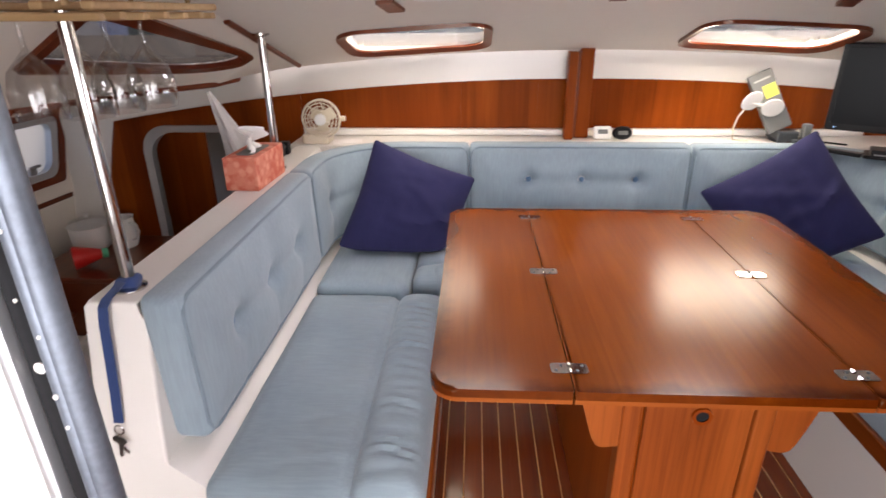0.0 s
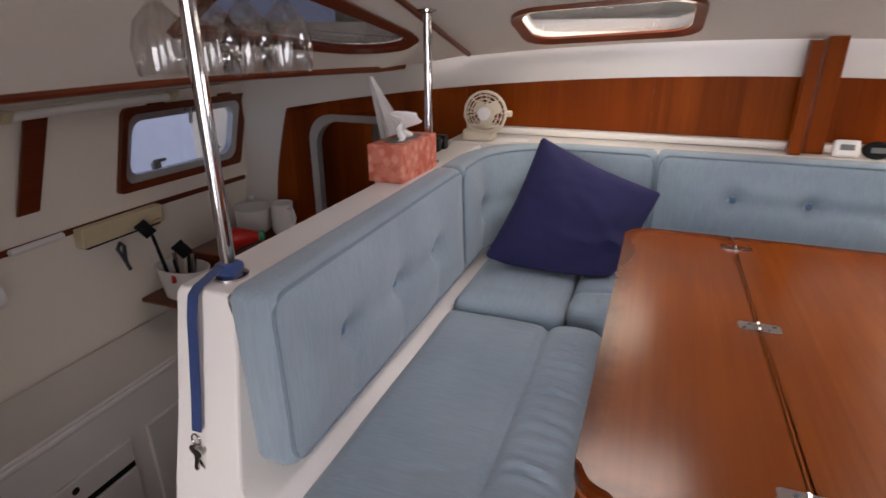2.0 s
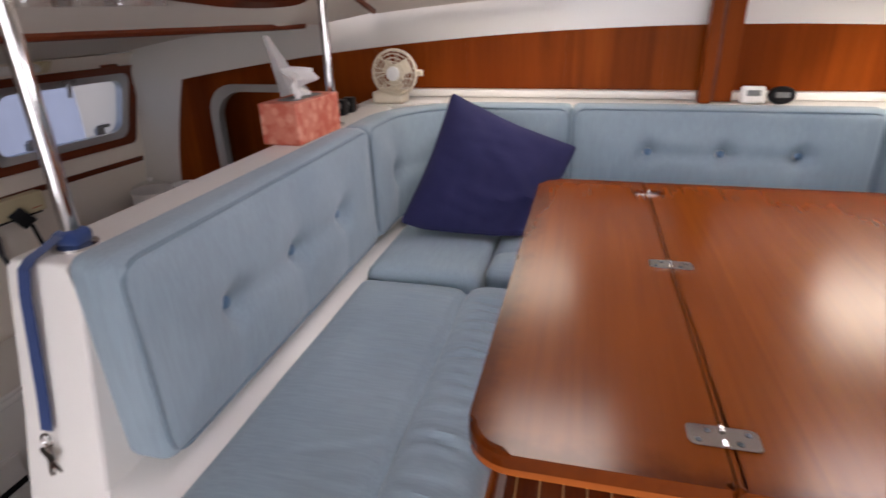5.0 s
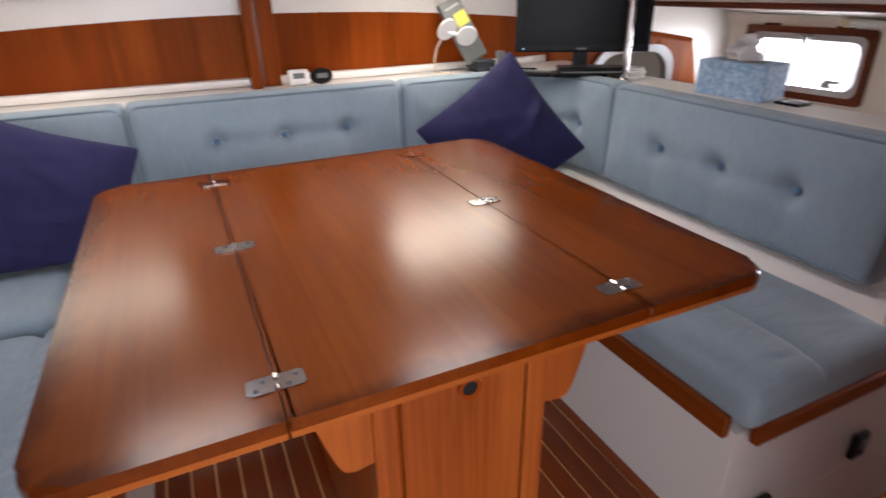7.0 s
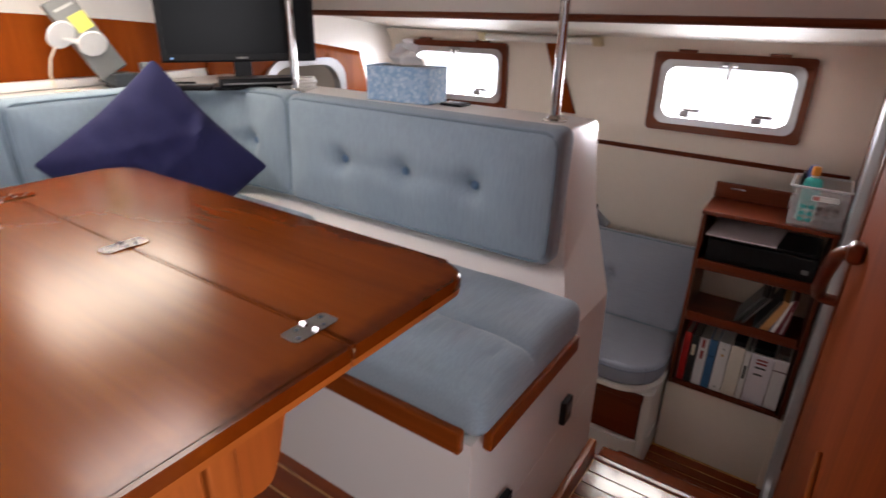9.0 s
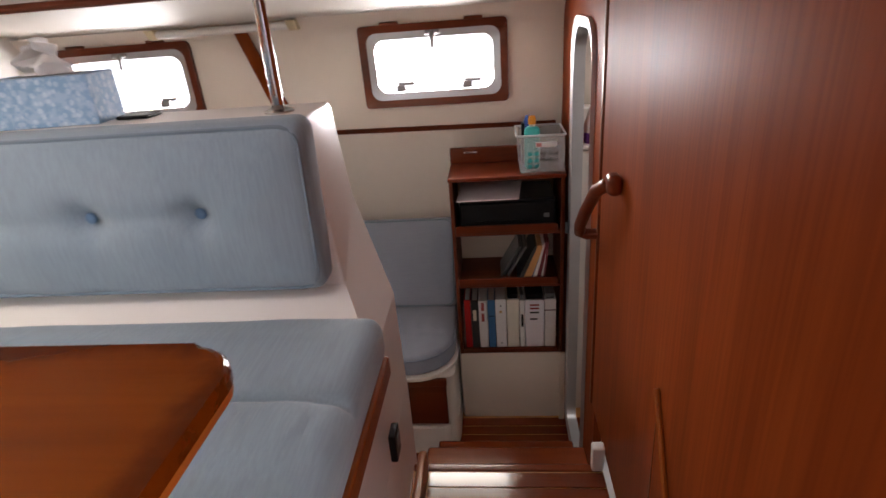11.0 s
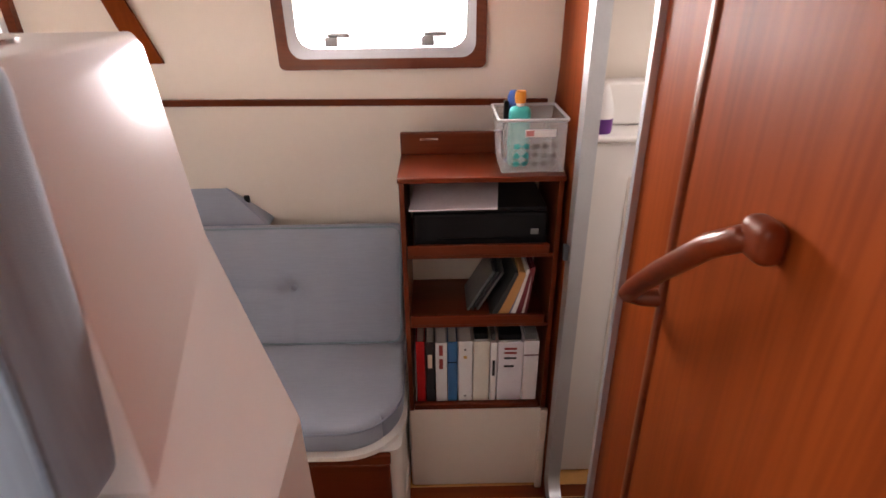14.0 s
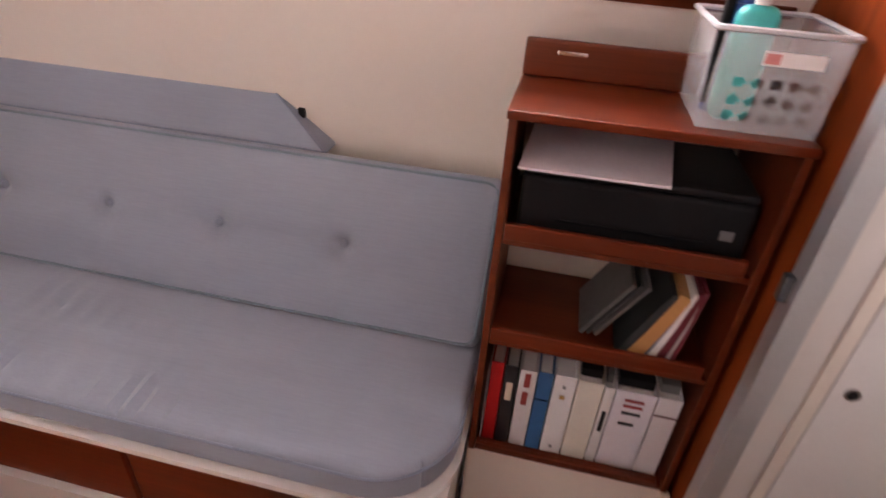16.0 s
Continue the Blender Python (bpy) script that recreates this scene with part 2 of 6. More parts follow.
def glass(name, c=(1, 1, 1), rough=0.0, gloss=0.35, base=0.03):
    """Clear pane: see-through with a gloss that grows at grazing angles."""
    m, n, l, b = material(name)
    n.remove(b)
    tr, gl, mx, fr = n.new("ShaderNodeBsdfTransparent"), n.new("ShaderNodeBsdfGlossy"), n.new("ShaderNodeMixShader"), n.new("ShaderNodeLayerWeight")
    pw, ml = n.new("ShaderNodeMath"), n.new("ShaderNodeMath")
    pw.operation, pw.inputs[1].default_value = "POWER", 4.0
    ml.operation, ml.inputs[1].default_value, ml.inputs[2].default_value = "MULTIPLY_ADD", gloss, base
    fr.inputs[0].default_value = 0.5
    l.new(fr.outputs["Facing"], pw.inputs[0]), l.new(pw.outputs[0], ml.inputs[0])
    tr.inputs[0].default_value = (*c, 1)
    gl.inputs["Roughness"].default_value = rough
    l.new(ml.outputs[0], mx.inputs[0]), l.new(tr.outputs[0], mx.inputs[1]), l.new(gl.outputs[0], mx.inputs[2])
    l.new(mx.outputs[0], n["Material Output"].inputs[0])
    return m


def glow(name, c, strength):
    m, n, l, b = material(name)
    b.inputs["Base Color"].default_value = (*c, 1)
    b.inputs["Emission Color"].default_value, b.inputs["Emission Strength"].default_value = (*c, 1), strength
    return m


def patterned(name, base, spots, scale, rough=0.6, seed=0.0):
    """Printed card: irregular petals on a ground."""
    m, n, l, b = material(name)
    v = n.new("ShaderNodeTexVoronoi")
    v.inputs["Scale"].default_value = scale
    vec = coords(n, l)
    l.new(vec, v.inputs["Vector"])
    w = noise_tex(n, l, vec, scale * 0.8, 3)
    c1 = ramp(n, l, v.outputs["Distance"], ((0.25, spots), (0.5, base)))
    c2 = ramp(n, l, w, ((0.4, base), (0.6, spots)))
    l.new(mix(n, l, c1, c2, 0.45), b.inputs["Base Color"])
    b.inputs["Roughness"].default_value = rough
    return m


GEL = plain("white_gelcoat", (0.81, 0.775, 0.72), 0.3, var=0.006, scale=6, relief=0.0, coat=0.2, rough_var=0.015)
LINER = plain("cream_headliner", (0.74, 0.685, 0.61), 0.62, var=0.02, scale=5, relief=0.25)
HULLWALL = plain("cream_hull_paint", (0.85, 0.77, 0.665), 0.5, var=0.02, scale=5, relief=0.08)
TEAK = wood("varnished_teak_upright", (0.17, 0.030, 0.003), (0.27, 0.052, 0.005), (0.35, 0.078, 0.008), "z", 0.40, 0.0, 1.0, False, 0.14, (0, 0.145, 0.9))
TEAK.node_tree.nodes["Principled BSDF"].inputs["Specular IOR Level"].default_value = 0.1
TEAK_X = wood("varnished_teak_across", (0.18, 0.033, 0.004), (0.28, 0.060, 0.008), (0.36, 0.086, 0.012), "x", 0.34, 0.05)
TEAK_Y = wood("varnished_teak_fore_aft", (0.18, 0.033, 0.004), (0.28, 0.060, 0.008), (0.36, 0.086, 0.012), "y", 0.34, 0.05)
TRIM = wood("dark_mahogany_trim", (0.08, 0.015, 0.007), (0.15, 0.03, 0.013), (0.22, 0.05, 0.02), "y", 0.3, 0.4)
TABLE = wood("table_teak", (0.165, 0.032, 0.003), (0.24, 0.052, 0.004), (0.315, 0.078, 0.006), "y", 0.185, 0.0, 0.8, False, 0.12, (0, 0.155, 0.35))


def dark_rim(m, cx, cy, hx, hy):
    """Darkens the varnish along the edge of a tabletop, in an uneven band."""
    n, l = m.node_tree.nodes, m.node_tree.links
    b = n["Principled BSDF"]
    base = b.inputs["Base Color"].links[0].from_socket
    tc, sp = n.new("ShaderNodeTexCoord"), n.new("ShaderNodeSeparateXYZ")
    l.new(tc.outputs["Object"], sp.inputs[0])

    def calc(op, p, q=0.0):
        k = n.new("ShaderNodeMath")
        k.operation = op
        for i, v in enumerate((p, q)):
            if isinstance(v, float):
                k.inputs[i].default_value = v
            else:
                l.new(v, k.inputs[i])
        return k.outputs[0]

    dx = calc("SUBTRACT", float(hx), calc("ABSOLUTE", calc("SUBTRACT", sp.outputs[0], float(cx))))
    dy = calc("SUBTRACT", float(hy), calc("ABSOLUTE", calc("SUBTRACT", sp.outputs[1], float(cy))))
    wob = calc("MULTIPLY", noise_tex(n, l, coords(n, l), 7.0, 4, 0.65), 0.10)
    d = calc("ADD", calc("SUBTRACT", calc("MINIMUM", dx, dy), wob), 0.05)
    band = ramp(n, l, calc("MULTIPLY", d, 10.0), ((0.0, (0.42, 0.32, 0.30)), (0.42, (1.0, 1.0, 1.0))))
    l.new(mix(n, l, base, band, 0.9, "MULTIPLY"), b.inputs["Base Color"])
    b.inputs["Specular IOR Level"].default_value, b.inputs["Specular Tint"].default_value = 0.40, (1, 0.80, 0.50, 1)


TABLE.node_tree.nodes["Bump"].inputs["Strength"].default_value = 0.02
dark_rim(TABLE, 0.4985, 1.175, 0.5435, 0.52)
EDGE = wood("table_lipping", (0.19, 0.04, 0.006), (0.29, 0.07, 0.010), (0.37, 0.105, 0.018), "x", 0.35, 0.1)
PLANK = wood("floor_teak", (0.13, 0.021, 0.006), (0.20, 0.036, 0.009), (0.27, 0.056, 0.013), "y", 0.14, 0.35, 1.0, True)
PLANK.node_tree.nodes["Principled BSDF"].inputs["Specular IOR Level"].default_value = 0.3
SEAM = plain("floor_holly_seam", (0.60, 0.30, 0.09), 0.4, var=0.1)
DOORWOOD = wood("door_teak", (0.155, 0.027, 0.005), (0.245, 0.046, 0.009), (0.32, 0.068, 0.013), "z", 0.46, 0.0, 1.3, False, 0.26, (0, 0.21, 0.3))
DOORWOOD.node_tree.nodes["Principled BSDF"].inputs["Specular IOR Level"].default_value = 0.06
SHELF_Y = wood("red_mahogany", (0.09, 0.014, 0.005), (0.15, 0.024, 0.008), (0.20, 0.037, 0.011), "y", 0.28, 0.2)
SHELFWOOD = wood("bookshelf_mahogany", (0.09, 0.016, 0.006), (0.14, 0.026, 0.009), (0.20, 0.042, 0.013), "y", 0.35, 0.3)
BLUE = cloth("pale_blue_upholstery", (0.242, 0.315, 0.360))
BLUE_X = cloth("pale_blue_upholstery_across", (0.242, 0.315, 0.360), streak="x")
BLUE_Z = cloth("pale_blue_upholstery_upright", (0.252, 0.328, 0.380), streak="z")
PIPE = cloth("blue_piping", (0.17, 0.235, 0.28))
BUTTON = cloth("blue_button", (0.10, 0.19, 0.30))
NAVY = cloth("navy_cotton", (0.011, 0.011, 0.062), 0.12, 700, "z", 0.25, 0.02)
STEEL = plain("polished_stainless", (0.58, 0.56, 0.54), 0.10, 1.0, 0.04, 20, 0.0)
ALU = plain("grey_aluminium", (0.55, 0.56, 0.57), 0.38, 0.8, 0.06, 30, 0.05)
DARKALU = plain("dark_worn_aluminium", (0.09, 0.10, 0.11), 0.45, 0.6, 0.25, 30, 0.1)
BLACK = plain("black_plastic", (0.012, 0.012, 0.013), 0.35, 0, 0.2, 30, 0.05)
SCREEN = plain("black_screen", (0.004, 0.005, 0.006), 0.3, 0, 0.1, 10, 0.0)
for m_ in (SCREEN, BLACK):
    m_.node_tree.nodes["Principled BSDF"].inputs["Specular IOR Level"].default_value = 0.12
GREY = plain("grey_plastic", (0.16, 0.165, 0.16), 0.5, 0, 0.08)
WHITE = plain("white_plastic", (0.82, 0.80, 0.76), 0.4, 0, 0.03)
CREAM = plain("ivory_plastic", (0.74, 0.65, 0.5), 0.4, 0, 0.05)
BEIGE = plain("yellowed_plastic", (0.68, 0.58, 0.36), 0.45, 0, 0.06)
PAPER = plain("white_paper", (0.85, 0.83, 0.80), 0.8, 0, 0.04)
GLASS = glass("window_glass", (0.97, 0.98, 0.98))
TINT = glass("smoked_acrylic", (0.42, 0.41, 0.40), 0.05)
WINE = glass("wine_glass", (0.95, 0.95, 0.945), 0.04, 0.9, 0.09)
CLEARBOX = plain("frosted_plastic", (0.82, 0.84, 0.84), 0.2, var=0.02)
CLEARBOX.node_tree.nodes["Principled BSDF"].inputs["Alpha"].default_value = 0.26

def slab_box(lo, hi, r=0.003):
    return block(B(), lo, hi, r, 0.1)


# ---- the place: plan ----
MID = 0.5275          # centre line of the boat
FRONT = 2.52          # forward bulkhead of saloon and hulls
AFT = 0.095           # aft bulkhead of the starboard hull
SOLE = -0.98          # cabin sole down in the hulls


def lerp_list(z, table):
    for (a, p), (b, q) in zip(table, table[1:]):
        if z <= b:
            t = (z - a) / (b - a)
            t = min(1, max(0, t))
            return p + (q - p) * t
    return table[-1][1]


HULL = ((-0.98, 3.34), (-0.75, 3.48), (-0.4, 3.50), (-0.1, 3.485), (0.1, 3.42), (0.25, 3.345), (0.4, 3.27), (0.53, 3.21), (0.62, 3.185), (0.95, 3.175), (1.02, 3.12))


def hull_x(z):
    return lerp_list(z, HULL)


def narrowing(y, z):
    """How far the hull side comes inboard towards the bow, above the stringer."""
    return 0.05 * min(1.6, max(0.0, (y - 1.75) / 0.65)) ** 1.3 * min(1.0, max(0.0, (z - 0.25) / 0.3))


def starboard(y, z, h):
    return (hull_x(z) - narrowing(y, z) - h, y, z)


def port_rake(y, z, h):
    """The port side with uprights raked forward."""
    return port(y + 0.26 * (z - 0.612), z, h)


def deck_edge(sign, y):
    """Inboard edge of the side deck, which bows outboard amidships on the port side."""
    if sign > 0:
        return MID + DECK_OUT, DECK_Z
    return min(-1.0, -1.34 + 0.42 * max(0, y - 1.2) ** 2), DECK_Z + 0.024


def port(y, z, h):
    return (2 * MID - hull_x(max(z, 0.63)) + narrowing(y, z) + h, y, z)


def roof_z(x, y):
    return 1.215 + 0.27 * (FRONT - max(y, 0.0)) - 0.04 * (x - MID) ** 2


def roof(x, y, h):
    return (x, y, roof_z(x, y) - h)


ROOF_L, ROOF_R, DECK_OUT, DECK_Z = -0.77, 1.825, 1.575, 1.105


def side(sign):
    """Cabin side: from the deck trim (v = 0) up to the roof's edge (v = 1)."""
    def place(y, v, h):
        top_x = (ROOF_R if sign > 0 else ROOF_L)
        low_x, low_z = deck_edge(sign, y)
        x = low_x + (top_x - low_x) * v
        z = low_z + (roof_z(top_x, y) - low_z) * v
        return (x - sign * h * 0.8, y, z - h * 0.6)
    return place


def under_deck(sign):
    def place(y, v, h):
        x0, z0 = deck_edge(sign, y)
        x1 = MID + sign * (hull_x(1.02) - MID)
        return (x0 + (x1 - x0) * v, y, z0 - (z0 - 1.02) * v * v - h)
    return place


# hull windows: fore-aft extent; all of one size
WIN_Z = (0.612, 0.965)
WINDOWS_S, WINDOWS_P = ((0.335, 0.985), (1.76, 2.41)), ((0.40, 1.05), (1.765, 2.465))


def win_outline(y0, y1, inset, r):
    return rr(y0 + inset, y1 - inset, WIN_Z[0] + inset, WIN_Z[1] - inset, r)


hz = sorted(set(steps(SOLE, 0.44, 0.06) + steps(0.44, 1.02, 0.029)))
for nm, place, wins, y0 in (("wall_starboard", starboard, WINDOWS_S, -1.3), ("wall_port", port_rake, WINDOWS_P, -1.3)):
    surface(nm, place, steps(y0, 3.7, 0.03), hz, [win_outline(a, b, 0.03, 0.05) for a, b in wins], HULLWALL, 0.05,
            label="cream painted curved inner hull side")
for nm, s in (("ceiling_starboard", 1), ("ceiling_port", -1)):
    surface(nm, under_deck(s), steps(-1.3, 3.7, 0.05), steps(0, 1, 0.04), [], LINER, 0.04, label="cream underside of the side deck", category="ceiling")


LATCH = plain("dull_grey_alloy", (0.34, 0.34, 0.34), 0.4, 0.7, 0.1)


def window_unit(name, place, y0, y1):
    w = thing(name, "wood-framed opening port light with grey alloy rim", "window", place(y0, WIN_Z[0], 0), kind="structure")
    bm = ring(B(), win_outline(y0, y1, 0, 0.02), win_outline(y0, y1, 0.032, 0.045), place, -0.002, 0.024, 0.018)
    part("window_frame", bm, TRIM, w)
    bm = ring(B(), win_outline(y0, y1, 0.030, 0.04), win_outline(y0, y1, 0.062, 0.05), place, -0.03, 0.012, 0.004)
    part("metal_rim", bm, ALU, w, "grey alloy window rim")
    bm = B()
    pts = win_outline(y0, y1, 0.058, 0.045)
    prism(bm, pts, place, -0.012, -0.006)
    pane = part("pane", bm, GLASS, w)
    pane.visible_shadow = False
    for t in (0.28, 0.74):
        y = y0 + (y1 - y0) * t
        bm = B()
        box(bm, -0.02, 0.02, -0.012, 0.012, 0, 0.03, 0.004)
        box(bm, -0.012, 0.06, -0.008, 0.008, 0.026, 0.042, 0.006)
        o = Vector(place(y, WIN_Z[0] + 0.068, 0.006))
        rot = Matrix((Vector((0, -1 if place is starboard else 1, 0)), Vector((0, 0, 1)).cross(Vector((0, -1 if place is starboard else 1, 0))), Vector((0, 0, 1)))).transposed().to_4x4()
        bm.transform(Matrix.Translation(o) @ rot)
        part("latch", bm, LATCH, w)
    y = (y0 + y1) / 2
    bm = B()
    a, b = place(y, WIN_Z[1] - 0.035, 0.02), place(y, WIN_Z[1] - 0.105, 0.03)
    cyl(bm, a, b, 0.011, 0.008, 10)
    cyl(bm, place(y - 0.03, WIN_Z[1] - 0.042, 0.02), place(y + 0.03, WIN_Z[1] - 0.042, 0.02), 0.009, None, 8)
    part("stay", bm, LATCH, w)
    for t in (0.22, 0.78):
        bm = B()
        c = place(y0 + (y1 - y0) * t, WIN_Z[1] + 0.004, 0.012)
        box(bm, c[0] - 0.012, c[0] + 0.012, c[1] - 0.04, c[1] + 0.04, c[2] - 0.006, c[2] + 0.008, 0.003)
        part("hinge", bm, TRIM, w)
    return w


NUM = iter(("window_1", "window_2", "window_3", "window_4"))
for place, wins in ((starboard, WINDOWS_S), (port_rake, WINDOWS_P)):
    for a, b in wins:
        window_unit(next(NUM), place, a, b)
for a, b in WINDOWS_S:
    daylight("window_daylight", (3.30, (a + b) / 2, 0.80), (1.0, (a + b) / 2, 0.3), 0.54, 0.27, 20.0)

# roof with two forward lights
LIGHTS = ((-0.50, 0.10), (0.86, 1.47))
ry = steps(-1.3, 2.47, 0.022)
rx = steps(ROOF_L, ROOF_R, 0.025)


def light_outline(x0, x1, inset):
    return rr(x0 + inset, x1 - inset, 1.975 + inset, 2.36 - inset, 0.10 - inset * 0.6)


HATCHES = ((-0.17, 0.25, 1.27, 1.67), (0.65, 1.07, 1.27, 1.67))
ho = lambda q, i: rr(q[0] + i, q[1] - i, q[2] + i, q[3] - i, 0.06)
surface("ceiling", lambda u, v, h: roof(u, v, h), rx, ry, [light_outline(a, b, 0.02) for a, b in LIGHTS] + [ho(q, 0.03) for q in HATCHES],
        LINER, 0.045, label="cream vinyl-lined cabin ceiling", category="ceiling")
for i, (a, b) in enumerate(LIGHTS):
    w = thing("window_%d" % (5 + i), "long rounded forward window in a teak frame", "window", roof(a, 2.36, 0), kind="structure")
    part("window_frame", ring(B(), light_outline(a, b, 0), light_outline(a, b, 0.035), roof, -0.004, 0.014, 0.004), TRIM, w)
    pane = part("pane", prism(B(), light_outline(a, b, 0.02), roof, -0.009, -0.006), GLASS, w)
    pane.visible_shadow = False
    c = roof((a + b) / 2, 2.17, -0.013)
    daylight("skylight_daylight", c, (c[0], c[1] - 0.27, c[2] - 1.0), b - a - 0.05, 0.34, 10.5 if a > 0 else 5.0, (1.0, 0.95, 0.80))
for q in HATCHES:
    h = thing("roof_hatch", "square smoked deck hatch in a white frame", "hatch", roof(q[0], q[2], 0), "roof hatches", "structure")
    part("hatch_frame", ring(B(), ho(q, 0), ho(q, 0.04), roof, -0.004, 0.012), WHITE, h)
    pane = part("pane", prism(B(), ho(q, 0.03), roof, -0.009, -0.006), GLASS, h)
    pane.visible_shadow = False
    c = roof((q[0] + q[1]) / 2, (q[2] + q[3]) / 2, -0.013)
    daylight("hatch_daylight", c, (c[0], c[1] - 0.27, c[2] - 1.0), 0.32, 0.28, 6.0, (0.92, 0.90, 1.0))
# wooden corner pieces beside the hatches
for x, y in ((-0.24, 1.76), (0.46, 1.74), (1.16, 1.76)):
    solo("ceiling_batten", prism(B(), [(x - 0.035, y - 0.10), (x + 0.02, y - 0.10), (x + 0.045, y), (x - 0.01, y)], roof, 0.0005, 0.012), TRIM, "short mahogany batten on the ceiling", "batten", "ceiling battens")

# cabin sides with tapered smoked windows
TEAR = ((1.22, 2.06), (0.02, 0.78))


def tear(y0, y1, inset):
    return rr(y0 + inset, y1 - inset, 0.34 + inset * 2.2, 0.80 - inset * 2.2, ((0.03, 0.24, 0.10, 0.03)), 7)


for nm, s in (("wall_cabin_side_starboard", 1), ("wall_cabin_side_port", -1)):
    pl = side(s)
    surface(nm, pl, steps(-1.3, 2.45, 0.025), steps(0, 1, 0.04), [tear(a, b, 0.02) for a, b in TEAR], LINER, 0.04, label="cream lined sloping cabin side")
    for i, (a, b) in enumerate(TEAR):
        w = thing("window_%d" % ((7 if s > 0 else 9) + i), "tapered smoked side window in a mahogany frame", "window", pl(a, 0.3, 0), kind="structure")
        part("window_frame", ring(B(), tear(a, b, 0), tear(a, b, 0.035), pl, -0.01, 0.014), TRIM, w)
        part("pane", prism(B(), tear(a, b, 0.03), pl, -0.03, -0.02), TINT, w)
    bm = B()
    tube(bm, [pl(y, 0.0, 0.004) for y in steps(-1.2, 2.28, 0.2)], 0.012, 8)
    tagged(part("trim_deck_edge", bm, TRIM), "dark mahogany rail along the deck edge", "trim", kind="structure")
    bm = B()
    tube(bm, [pl(y, 1.0, 0.006) for y in steps(1.70, 2.42, 0.12)], 0.012, 8)
    tagged(part("trim_roof_edge", bm, TRIM), "dark mahogany strip at the roof edge", "trim", kind="structure")


# forward bulkhead: white band, teak panel, doorways into the bow cabins
def front(x, z, h):
    return (x, FRONT - h, z)


def panel_top(x):
    return 1.10 - 0.038 * (x - MID) ** 2


DOOR_P = (2 * MID - 2.665, 2 * MID - 2.15)
DOOR_S = (2.15, 2.665)


def bow_door(d, inset):
    return rr(d[0] + inset, d[1] - inset, -0.86 + inset, 0.865 - inset, 0.13)


us, vs = steps(-2.4, 3.455, 0.03), steps(SOLE, 1.30, 0.03)
surface("wall_forward", front, us, vs, [bow_door(DOOR_P, 0.0), bow_door(DOOR_S, 0.0)], GEL, 0.03, label="white moulded forward bulkhead")

def teak_field(x0, x1, z0):
    """Veneer board up to the arched top line."""
    bm = B()
    x = steps(x0, x1, 0.06)
    lo, hi = ([bm.verts.new(front(v, z, 0.008)) for v, z in row] for row in ([(v, z0) for v in x], [(v, panel_top(v)) for v in x]))
    l2, h2 = ([bm.verts.new(front(v, z, 0.0005)) for v, z in row] for row in ([(v, z0) for v in x], [(v, panel_top(v)) for v in x]))
    for i in range(len(x) - 1):
        bm.faces.new((lo[i], lo[i + 1], hi[i + 1], hi[i]))
        bm.faces.new((hi[i], hi[i + 1], h2[i + 1], h2[i]))
        bm.faces.new((lo[i], lo[i + 1], l2[i + 1], l2[i]))
    bm.faces.new((lo[0], hi[0], h2[0], l2[0])), bm.faces.new((lo[-1], hi[-1], h2[-1], l2[-1]))
    return bm


panel = thing("panel_forward", "varnished teak veneer panelling along the forward bulkhead", "panelling", (MID, FRONT, 0.873), kind="structure")
seams = [-0.80, -0.415, -0.03, 0.33, 0.455, 0.95, 1.42, 1.85]
for a, b in zip(seams, seams[1:]):
    part("panel", teak_field(a, b - 0.0002, 0.873), TEAK, panel)
# hull ends of the panelling run down to the sole, round the doorways
for nm, d, x0, x1 in (("panel_bow_port", DOOR_P, -1.88, -0.801), ("panel_bow_starboard", DOOR_S, 1.851, 2.935)):
    bm = B()
    inner, outer = (x1, x0) if x0 < 0 else (x0, x1)
    o = bow_door(d, -0.004)
    us_, vs_ = steps(0, 1, 0.018), steps(0, 1, 0.016)

    def spot(u, v):
        z = SOLE + (panel_top(outer) - SOLE) * v
        cut = 0.13 * max(0.0, (z - 0.35) / 0.55) ** 1.6
        edge = outer + (cut if outer < 0 else -cut)
        x = inner + (edge - inner) * u
        return x, SOLE + (panel_top(x) - SOLE) * v

    g = [[bm.verts.new((spot(u, v)[0], FRONT - 0.008, spot(u, v)[1])) for v in vs_] for u in us_]
    for i in range(len(us_) - 1):
        for j in range(len(vs_) - 1):
            if not inside(o, *spot((us_[i] + us_[i + 1]) / 2, (vs_[j] + vs_[j + 1]) / 2)):
                bm.faces.new((g[i][j], g[i + 1][j], g[i + 1][j + 1], g[i][j + 1]))
    for v in [v for v in bm.verts if not v.link_faces]:
        bm.verts.remove(v)
    ob = part(nm, bm, TEAK)
    tagged(ob, "varnished teak bulkhead round the bow cabin doorway", "panelling", kind="structure")
    sm = ob.modifiers.new("thickness", "SOLIDIFY")
    sm.thickness, sm.offset = 0.006, 0
    fr = ring(B(), bow_door(d, -0.018), bow_door(d, 0.016), front, -0.03, 0.024, 0.016)
    tagged(part("door_frame", fr, ALU), "grey alloy rounded doorway surround", "door frame", kind="structure")

